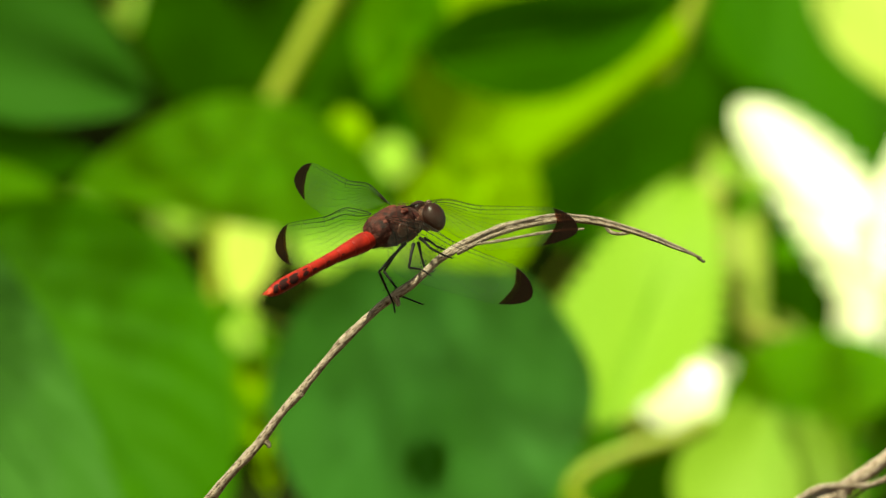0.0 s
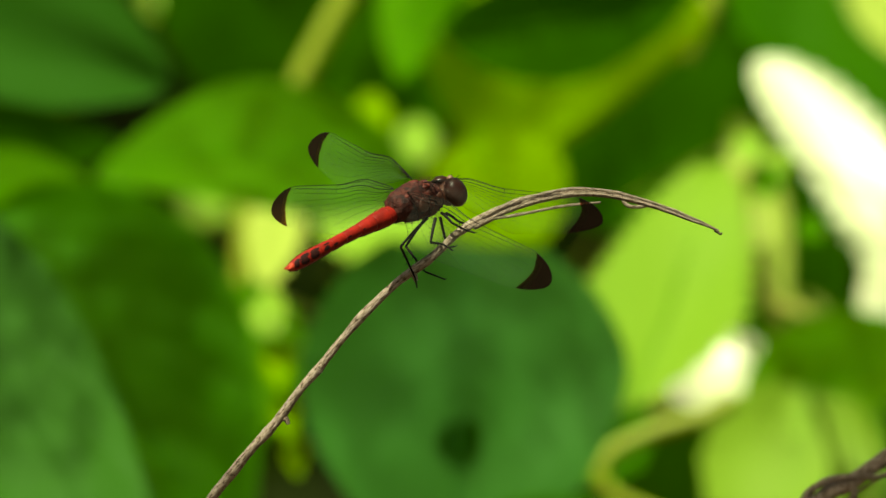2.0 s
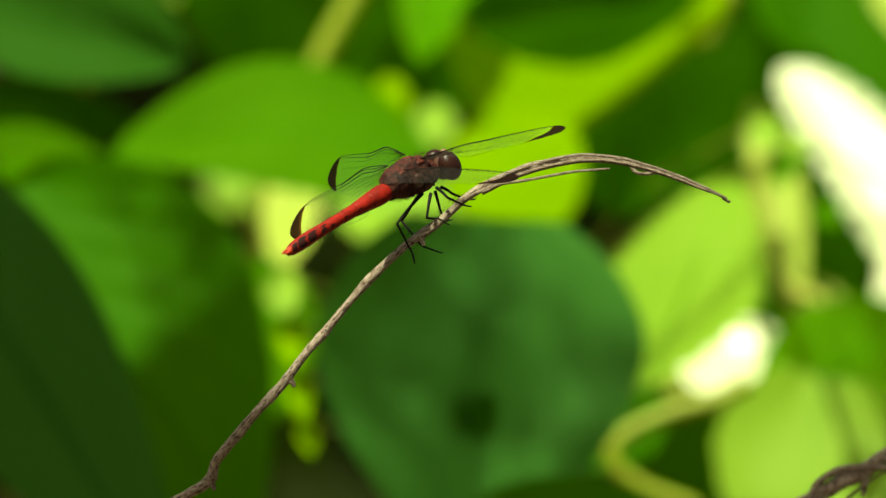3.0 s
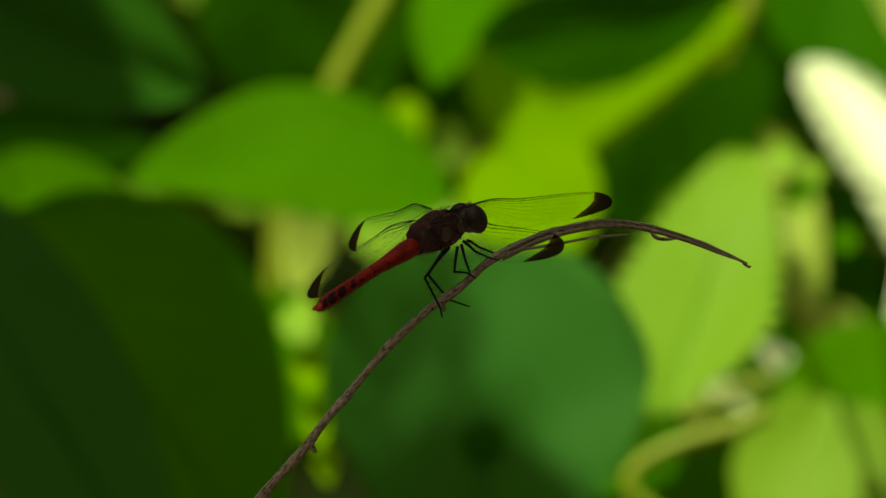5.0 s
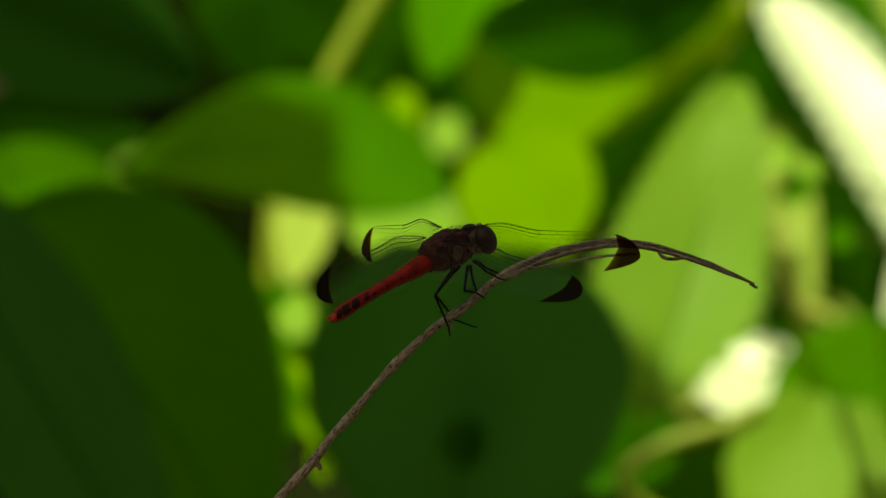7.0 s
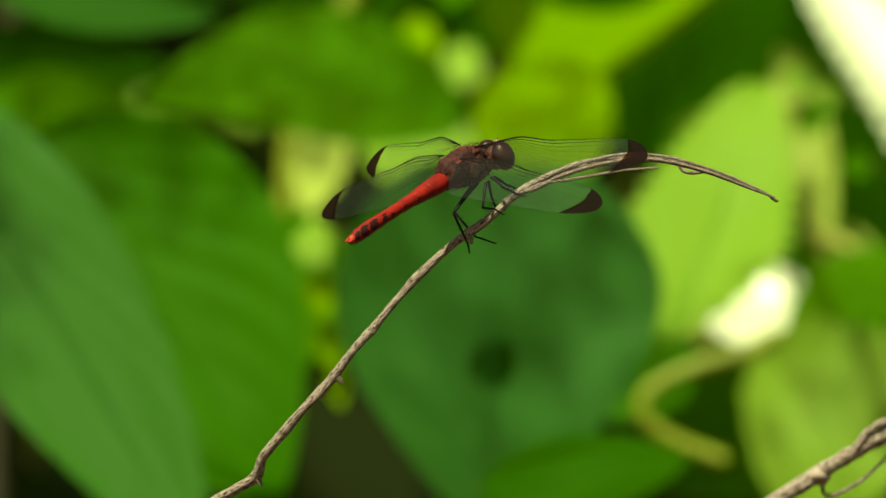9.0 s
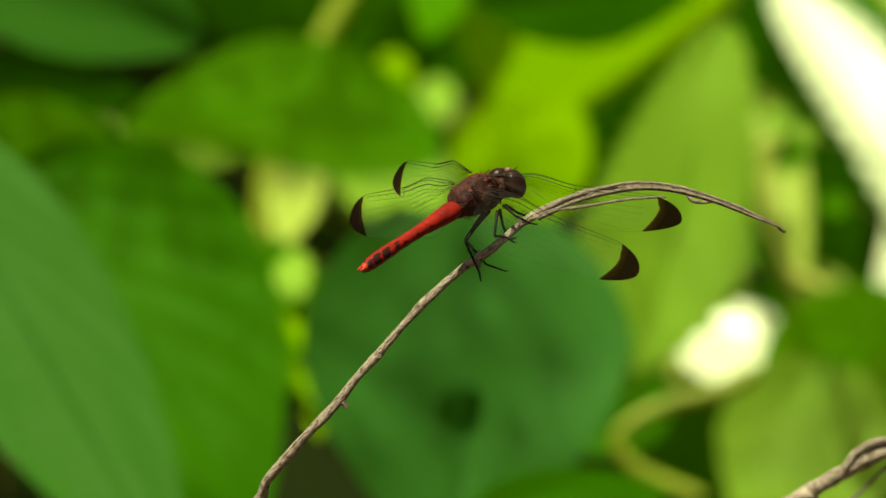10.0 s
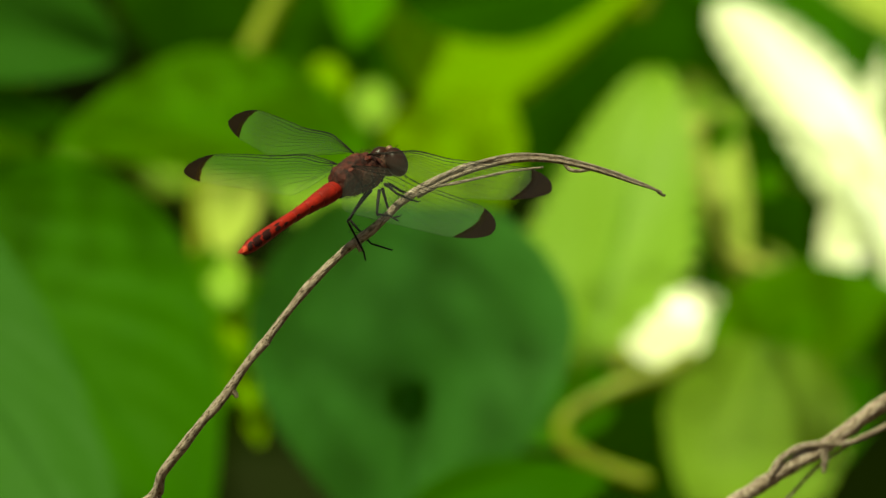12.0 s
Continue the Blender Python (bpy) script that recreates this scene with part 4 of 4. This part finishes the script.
swaying = thing("leafy_branch", (-0.28, -2.7, 1.95), "long leafy branch swaying above the vine", "branch")
bm = bmesh.new()
tube(bm, smooth_line([(0, -0.08, -0.02), (-0.02, 0.9, 0.06), (0.02, 1.8, 0.04), (-0.05, 3.2, 0.0), (-0.06, 3.7, -0.02)], 8), lambda s: 0.018 - 0.014 * s, 8, 0.15, 30.0)
part("stem", bm, BROWN_STEM, swaying)
for a, b in (((0.0, 1.9, 0.04), (0.27, 2.42, -0.04)), ((0.40, 3.79, -0.04), (0.12, 4.33, -0.04)), ((0.0, 2.7, 0.02), (-0.25, 3.3, -0.04)), ((-0.05, 3.3, 0.02), (0.42, 3.8, -0.04))):
    bm = bmesh.new()
    tube(bm, smooth_line([a, Vector(a).lerp(Vector(b), 0.5) + Vector((0.02, 0, 0.03)), b], 6), lambda s: 0.0028 - 0.0012 * s, 6, 0.15, 30.0)
    part("twig", bm, BROWN_STEM, swaying)


def spray(centre, half, count, size, seed):
    """A flat spray of leaves about a twig's end."""
    rng = random.Random(seed)
    c = Vector(centre)
    for i in range(count):
        p = c + Vector((rng.uniform(-half[0], half[0]), rng.uniform(-half[1], half[1]), rng.uniform(-0.05, 0.03)))
        a, l = rng.uniform(0, 2 * math.pi), size * rng.uniform(0.8, 1.2)
        d, w = Vector((math.cos(a), math.sin(a), rng.uniform(-0.3, 0.2))), Vector((-math.sin(a), math.cos(a), rng.uniform(-0.3, 0.3)))
        bm = bmesh.new()
        rows = []
        for j in range(7):
            h = blade_half(j / 6, "ovate") * l * 0.36
            m = p + d * l * (j / 6 - 0.5)
            rows.append([bm.verts.new(m + w * h * k + Vector((0, 0, abs(k) * h * 0.2))) for k in (-1, 0, 1)])
        for r0, r1 in zip(rows, rows[1:]):
            for k in range(2):
                bm.faces.new((r0[k], r0[k + 1], r1[k + 1], r1[k]))
        part("leaf", bm, DARK_LEAF, swaying)


def half_shade_foliage(corner, size, count, seed):
    """Loose feathery foliage of many tiny leaflets, added out of view to half shade what lies under it."""
    rng = random.Random(seed)
    bm = bmesh.new()
    for i in range(count):
        p = Vector((corner[0] + size[0] * rng.random(), corner[1] + size[1] * rng.random(), rng.uniform(-0.05, 0.03)))
        a, l = rng.uniform(0, 2 * math.pi), rng.uniform(0.0035, 0.006)
        d, w = Vector((math.cos(a), math.sin(a), rng.uniform(-0.3, 0.2))), Vector((-math.sin(a), math.cos(a), rng.uniform(-0.3, 0.3)))
        rows = [[bm.verts.new(p + d * l * (j / 4 - 0.5) + w * k * l * 0.36 * blade_half(j / 4, "ovate")) for k in (-1, 0, 1)] for j in range(5)]
        for r0, r1 in zip(rows, rows[1:]):
            for k in range(2):
                bm.faces.new((r0[k], r0[k + 1], r1[k + 1], r1[k]))
    tagged(part("foliage", bm, DARK_LEAF, swaying, "unseen leaflets added to half shade the vine"), kind="stuff")


# unseen patches, each added where its half shade should fall on the vine
half_shade_foliage((0.33, 3.77), (0.17, 0.12), 1250, 12)
half_shade_foliage((0.27, 3.37), (0.12, 0.10), 1000, 13)
half_shade_foliage((0.50, 3.80), (0.035, 0.08), 220, 14)
half_shade_foliage((0.535, 3.72), (0.10, 0.09), 600, 22)
half_shade_foliage((0.003, 3.965), (0.05, 0.05), 420, 23)
half_shade_foliage((0.42, 3.955), (0.08, 0.04), 520, 15)
half_shade_foliage((0.51, 3.985), (0.10, 0.05), 200, 16)
half_shade_foliage((0.475, 3.54), (0.09, 0.032), 150, 17)
half_shade_foliage((-0.02, 3.36), (0.085, 0.06), 420, 18)
half_shade_foliage((0.115, 3.365), (0.09, 0.075), 950, 20)
half_shade_foliage((0.205, 3.335), (0.075, 0.05), 420, 21)
half_shade_foliage((0.385, 3.34), (0.085, 0.075), 320, 19)
half_shade_foliage((0.20, 3.24), (0.085, 0.13), 950, 24)
spray((-0.13, 3.235, -0.04), (0.18, 0.125), 135, 0.10, 1)
spray((0.10, 3.235, -0.04), (0.10, 0.125), 60, 0.07, 6)
spray((-0.09, 3.41, -0.04), (0.09, 0.035), 55, 0.08, 8)
spray((0.0, 2.28, -0.04), (0.09, 0.04), 26, 0.08, 2)
spray((-0.19, 3.80, -0.04), (0.08, 0.03), 18, 0.08, 3)
spray((0.27, 2.415, -0.04), (0.09, 0.02), 18, 0.07, 4)
spray((0.155, 4.05, -0.04), (0.032, 0.015), 20, 0.04, 5)
spray((-0.09, 3.585, -0.04), (0.08, 0.03), 20, 0.07, 7)
spray((0.13, 4.35, -0.04), (0.10, 0.04), 45, 0.06, 9)


# ---- what moves ----
def motions():
    walk(dragonfly, [
        (0, pose(-0.00151, -0.00167, 1.10321, 19.80, 6.87, -45.23)),
        (0.5, pose(-0.00132, -0.00160, 1.10323, 19.75, 7.08, -45.81)),
        (1, pose(-0.00098, -0.00174, 1.10344, 19.21, 6.70, -44.71)),
        (1.5, pose(-0.00087, -0.00169, 1.10337, 18.50, 6.92, -45.34)),
        (2, pose(-0.00070, -0.00164, 1.10329, 19.32, 7.00, -45.57)),
        (2.5, pose(-0.00103, -0.00173, 1.10304, 20.52, 6.60, -44.51)),
        (3, pose(-0.00295, -0.00165, 1.10141, 22.76, 6.61, -44.68)),
        (3.2, pose(-0.00242, -0.00199, 1.10270, 20.66, 5.69, -42.06)),
        (4.8, pose(-0.00127, -0.00214, 1.10248, 21.45, 5.01, -40.45)),
        (5, pose(-0.00194, -0.00178, 1.10333, 23.14, 6.07, -43.41)),
        (5.5, pose(-0.00140, -0.00191, 1.10331, 21.99, 5.75, -42.47)),
        (6, pose(-0.00026, -0.00224, 1.10434, 16.36, 5.55, -40.46)),
        (6.5, pose(-0.00087, -0.00215, 1.10371, 20.17, 5.19, -40.57)),
        (6.7, pose(-0.00106, -0.00211, 1.10348, 20.24, 5.33, -40.97)),
        (8.3, pose(-0.00269, -0.00208, 1.10270, 21.69, 5.19, -40.98)),
        (8.5, pose(-0.00076, -0.00221, 1.10273, 20.73, 4.87, -39.86)),
        (9, pose(-0.00187, -0.00204, 1.10274, 22.03, 5.26, -41.24)),
        (9.5, pose(-0.00168, -0.00206, 1.10249, 22.14, 5.16, -41.01)),
        (10, pose(-0.00134, -0.00205, 1.10246, 22.66, 5.08, -40.94)),
        (10.5, pose(-0.00135, -0.00203, 1.10251, 23.00, 5.11, -41.10)),
        (11, pose(-0.00136, -0.00181, 1.10290, 20.51, 6.34, -43.80)),
        (11.5, pose(-0.00069, -0.00209, 1.10257, 21.78, 5.13, -40.83)),
        (12, pose(-0.00071, -0.00194, 1.10278, 21.70, 5.71, -42.31)),
    ])
    walk(wings["left_fore"], [
        (0, pose(-0.0015, 0.0010, 0.0020, 58.2, -0.8, -16.9)),
        (0.5, pose(-0.0015, 0.0010, 0.0020, 55.0, 0.2, -16.1)),
        (1, pose(-0.0015, 0.0010, 0.0020, 52.7, 1.1, -16.3)),
        (1.5, pose(-0.0015, 0.0010, 0.0020, 49.6, 1.6, -15.1)),
        (2, pose(-0.0015, 0.0010, 0.0020, 50.4, 2.3, -15.0)),
        (2.5, pose(-0.0015, 0.0010, 0.0020, 44.1, -3.8, -16.6)),
        (3, pose(-0.0015, 0.0010, 0.0020, 56.5, -16.9, -18.1)),
        (3.2, pose(-0.0015, 0.0010, 0.0020, 70.3, -12.5, -14.9)),
        (4.8, pose(-0.0015, 0.0010, 0.0020, 22.1, -0.3, -15.8)),
        (5, pose(-0.0015, 0.0010, 0.0020, 44.9, -19.5, -17.0)),
        (5.5, pose(-0.0015, 0.0010, 0.0020, 67.5, -16.0, -19.1)),
        (6, pose(-0.0015, 0.0010, 0.0020, 51.2, -7.2, -24.1)),
        (6.5, pose(-0.0015, 0.0010, 0.0020, 58.3, -10.4, -22.7)),
        (6.7, pose(-0.0015, 0.0010, 0.0020, 64.0, -12.3, -22.4)),
        (8.3, pose(-0.0015, 0.0010, 0.0020, 63.1, -21.7, -21.1)),
        (8.5, pose(-0.0015, 0.0010, 0.0020, 25.0, -8.8, -19.0)),
        (9, pose(-0.0015, 0.0010, 0.0020, 41.0, -15.4, -18.1)),
        (9.5, pose(-0.0015, 0.0010, 0.0020, 56.0, -14.8, -22.3)),
        (10, pose(-0.0015, 0.0010, 0.0020, 55.9, -13.4, -23.8)),
        (10.5, pose(-0.0015, 0.0010, 0.0020, 54.5, -12.4, -24.1)),
        (11, pose(-0.0015, 0.0010, 0.0020, 44.5, -1.8, -15.9)),
        (11.5, pose(-0.0015, 0.0010, 0.0020, 28.9, 4.4, -13.8)),
        (12, pose(-0.0015, 0.0010, 0.0020, 23.1, 4.0, -12.8)),
    ])
    walk(wings["left_hind"], [
        (0, pose(-0.0015, -0.0030, 0.0019, 66.6, -17.1, -8.9)),
        (0.5, pose(-0.0015, -0.0030, 0.0019, 66.2, -16.3, -7.9)),
        (1, pose(-0.0015, -0.0030, 0.0019, 57.4, -12.0, -6.8)),
        (1.5, pose(-0.0015, -0.0030, 0.0019, 54.9, -10.9, -4.6)),
        (2, pose(-0.0015, -0.0030, 0.0019, 51.3, -9.9, -1.9)),
        (2.5, pose(-0.0015, -0.0030, 0.0019, 47.7, -11.1, -3.5)),
        (3, pose(-0.0015, -0.0030, 0.0019, 45.5, -26.0, -3.4)),
        (3.2, pose(-0.0015, -0.0030, 0.0019, 47.1, -22.0, -0.2)),
        (4.8, pose(-0.0015, -0.0030, 0.0019, 19.4, -10.1, -2.1)),
        (5, pose(-0.0015, -0.0030, 0.0019, 31.8, -27.2, 0.4)),
        (5.5, pose(-0.0015, -0.0030, 0.0019, 47.6, -24.4, -1.4)),
        (6, pose(-0.0015, -0.0030, 0.0019, 39.5, -15.5, -5.4)),
        (6.5, pose(-0.0015, -0.0030, 0.0019, 50.1, -18.4, -6.7)),
        (6.7, pose(-0.0015, -0.0030, 0.0019, 57.2, -19.7, -6.6)),
        (8.3, pose(-0.0015, -0.0030, 0.0019, 41.3, -28.5, -2.6)),
        (8.5, pose(-0.0015, -0.0030, 0.0019, 15.0, -15.6, -3.9)),
        (9, pose(-0.0015, -0.0030, 0.0019, 31.2, -21.5, -0.6)),
        (9.5, pose(-0.0015, -0.0030, 0.0019, 45.2, -22.4, -5.9)),
        (10, pose(-0.0015, -0.0030, 0.0019, 62.0, -18.0, -9.6)),
        (10.5, pose(-0.0015, -0.0030, 0.0019, 61.2, -18.6, -9.9)),
        (11, pose(-0.0015, -0.0030, 0.0019, 29.9, -1.3, 4.8)),
        (11.5, pose(-0.0015, -0.0030, 0.0019, 23.0, 0.8, 2.8)),
        (12, pose(-0.0015, -0.0030, 0.0019, 16.9, -1.2, 3.8)),
    ])
    walk(wings["right_fore"], [
        (0, pose(0.0016, 0.0010, 0.0019, 71.5, 1.8, 14.8)),
        (0.5, pose(0.0016, 0.0010, 0.0019, 73.7, 2.9, 14.6)),
        (1, pose(0.0016, 0.0010, 0.0019, 76.7, 6.0, 15.7)),
        (1.5, pose(0.0016, 0.0010, 0.0019, 76.5, 5.4, 15.5)),
        (2, pose(0.0016, 0.0010, 0.0019, 79.2, 7.6, 16.3)),
        (2.5, pose(0.0016, 0.0010, 0.0019, 75.5, 2.0, 13.7)),
        (3, pose(0.0016, 0.0010, 0.0019, 1.0, -13.7, 8.4)),
        (3.2, pose(0.0016, 0.0010, 0.0019, 34.3, -3.2, 12.3)),
        (4.8, pose(0.0016, 0.0010, 0.0019, 91.2, 5.5, 12.7)),
        (5, pose(0.0016, 0.0010, 0.0019, 20.7, -5.7, 12.9)),
        (5.5, pose(0.0016, 0.0010, 0.0019, 53.7, -1.1, 14.4)),
        (6, pose(0.0016, 0.0010, 0.0019, 84.2, 10.5, 21.8)),
        (6.5, pose(0.0016, 0.0010, 0.0019, 77.2, 7.2, 17.3)),
        (6.7, pose(0.0016, 0.0010, 0.0019, 79.7, 5.6, 17.5)),
        (8.3, pose(0.0016, 0.0010, 0.0019, -4.9, -11.2, 9.7)),
        (8.5, pose(0.0016, 0.0010, 0.0019, 92.7, 3.6, 11.2)),
        (9, pose(0.0016, 0.0010, 0.0019, 38.7, -1.3, 11.7)),
        (9.5, pose(0.0016, 0.0010, 0.0019, 69.3, 3.9, 17.9)),
        (10, pose(0.0016, 0.0010, 0.0019, 80.4, 14.9, 26.7)),
        (10.5, pose(0.0016, 0.0010, 0.0019, 80.4, 14.1, 24.6)),
        (11, pose(0.0016, 0.0010, 0.0019, 76.3, 7.4, 17.2)),
        (11.5, pose(0.0016, 0.0010, 0.0019, 75.8, 12.7, 16.9)),
        (12, pose(0.0016, 0.0010, 0.0019, 34.5, 11.2, 17.6)),
    ])
    walk(wings["right_hind"], [
        (0, pose(0.0016, -0.0030, 0.0018, 74.2, 16.3, 4.2)),
        (0.5, pose(0.0016, -0.0030, 0.0018, 74.6, 17.9, 5.2)),
        (1, pose(0.0016, -0.0030, 0.0018, 79.2, 22.3, 5.8)),
        (1.5, pose(0.0016, -0.0030, 0.0018, 78.7, 20.2, 5.0)),
        (2, pose(0.0016, -0.0030, 0.0018, 71.4, 20.8, 3.9)),
        (2.5, pose(0.0016, -0.0030, 0.0018, 48.7, 10.9, -1.8)),
        (3, pose(0.0016, -0.0030, 0.0018, -6.3, -6.9, -6.0)),
        (3.2, pose(0.0016, -0.0030, 0.0018, 19.9, 3.1, -1.8)),
        (4.8, pose(0.0016, -0.0030, 0.0018, 20.5, 14.4, -2.2)),
        (5, pose(0.0016, -0.0030, 0.0018, 20.0, -0.5, -1.4)),
        (5.5, pose(0.0016, -0.0030, 0.0018, 32.9, 3.4, -2.2)),
        (6, pose(0.0016, -0.0030, 0.0018, 71.3, 19.4, 3.9)),
        (6.5, pose(0.0016, -0.0030, 0.0018, 61.0, 12.5, -0.1)),
        (6.7, pose(0.0016, -0.0030, 0.0018, 45.0, 10.0, -0.1)),
        (8.3, pose(0.0016, -0.0030, 0.0018, -12.9, -1.5, -4.9)),
        (8.5, pose(0.0016, -0.0030, 0.0018, 20.6, 11.6, -2.2)),
        (9, pose(0.0016, -0.0030, 0.0018, 16.8, 6.9, -1.5)),
        (9.5, pose(0.0016, -0.0030, 0.0018, 38.3, 9.9, 1.8)),
        (10, pose(0.0016, -0.0030, 0.0018, 72.5, 25.0, 15.1)),
        (10.5, pose(0.0016, -0.0030, 0.0018, 72.6, 26.4, 14.6)),
        (11, pose(0.0016, -0.0030, 0.0018, 53.6, 10.1, -2.4)),
        (11.5, pose(0.0016, -0.0030, 0.0018, 30.3, 14.9, -2.7)),
        (12, pose(0.0016, -0.0030, 0.0018, 26.7, 14.0, -1.1)),
    ])
    walk(low, [
        (0, pose(0.00126, 0, 0.00189)),
        (0.5, pose(0.00119, 0, -0.00036)),
        (1, pose(0.00137, 0, 0.00010)),
        (1.5, pose(0.00122, 0, -0.00200)),
        (2, pose(-0.00059, 0, -0.00148)),
        (2.5, pose(-0.00169, 0, 0.00098)),
        (3, pose(0.00013, 0, -0.00461)),
        (8.5, pose(0.00099, 0, 0.00033)),
        (9.5, pose(-0.00008, 0, 0.00428)),
        (10.5, pose(-0.00186, 0, 0.00463)),
        (11, pose(-0.00043, 0, -0.00011)),
        (11.5, pose(-0.00003, 0, -0.00039)),
        (12, pose(0.00257, 0, -0.00331)),
    ])
    # the leaves that the wind tilts: seconds, sideways and upward shift in metres, tilt back in degrees
    for blade, rows in (
        (sun_pale_leaf, ((0, 0, 0, 44), (0.5, 0, 0, 43), (1.5, 0.002, -0.001, 44), (2.5, 0, 0, 47), (3, 0, 0, 52), (3.2, 0, 0, 46), (4.8, 0, 0, 38), (5.5, 0, 0, 44), (6, -0.001, 0, 22), (6.5, -0.003, 0, 10), (6.7, -0.003, 0, 12), (8.3, 0, 0, 40), (9, 0, 0, 41), (9.5, -0.004, 0, 12), (10, -0.006, 0, 4), (10.5, -0.003, 0, 24), (11.5, -0.002, 0, 28), (12, -0.002, 0, 32))),
        (heart_leaf, ((0, 0, -0.003, 0), (1.5, 0.001, -0.003, 0), (3, 0.003, -0.001, 0), (4.8, 0, 0, 0), (5.5, 0, 0.001, 0), (6, 0.003, 0.003, 0), (6.5, -0.007, -0.001, 0), (6.7, -0.006, -0.001, 0), (8.5, 0, 0.003, 0), (9, -0.001, 0.001, 0), (9.5, -0.005, 0.001, 0), (10, -0.004, -0.003, 0), (10.5, -0.005, -0.003, 0), (11, -0.010, 0.007, 0), (11.5, 0, 0.001, 0), (12, -0.001, -0.001, 0))),
        (white_leaf, ((0, 0.002, -0.012, 0), (0.5, 0.001, -0.005, 0), (1.5, 0, -0.002, 0), (3, 0.002, -0.011, 0), (4.8, 0.004, -0.004, 0), (5.5, 0.004, 0, 0), (6, -0.003, 0.002, 0), (6.5, -0.009, 0.021, 0), (8.5, 0, 0, 0), (9, 0, 0.005, 0), (10, -0.002, 0.010, 0), (10.5, -0.002, 0.012, 0), (11.5, 0, -0.001, 0), (12, 0.002, -0.001, 0))),
    ):
        rest = blade.location.copy()
        walk(blade, [(t, pose(rest.x + dx, rest.y, rest.z + dz, -back_tilt)) for t, dx, dz, back_tilt in rows])
    # two small glare-white leaves turn edge-on, standing in for passing shade
    for blade in (glare_leaf, glare_leaf_b):
        rest = blade.location.copy()
        walk(blade, [(t, pose(rest.x + dx, rest.y, rest.z, 0, 0, turn)) for t, dx, turn in ((0, 0, 0), (3.2, 0, 0), (4.6, 0, 78), (5.5, 0, 78), (6, 0, 10), (6.7, 0, 0), (8.3, 0.014, 30), (8.6, 0.013, 25), (9, -0.001, 0), (12, 0, 0))])
    walk(swaying, [
        (0, pose(-0.28, -2.7, 1.95, 0, 0, 6)),
        (1, pose(-0.28, -2.7, 1.95, 0, 0, 5.8)),
        (2, pose(-0.28, -2.7, 1.95, 0, 0, 5.2)),
        (2.5, pose(-0.28, -2.7, 1.95, 0, 0, 3.6)),
        (3.2, pose(-0.28, -2.7, 1.95, 0, 0, 2.4)),
        (4.6, pose(-0.28, -2.7, 1.95, 0, 0, 0.7)),
        (5, pose(-0.28, -2.7, 1.95, 0, 0, 0.5)),
        (5.5, pose(-0.28, -2.7, 1.95, 0, 0, 0)),
        (6, pose(-0.28, -2.7, 1.95, 0, 0, -1)),
        (6.8, pose(-0.28, -2.7, 1.95, 0, 0, -1.8)),
        (8.2, pose(-0.28, -2.7, 1.95, 0, 0, 4.5)),
        (9, pose(-0.28, -2.7, 1.95, 0, 0, 6.5)),
        (10.5, pose(-0.28, -2.7, 1.95, 0, 0, 7)),
        (12, pose(-0.28, -2.7, 1.95, 0, 0, 6.8)),
    ])

motions()
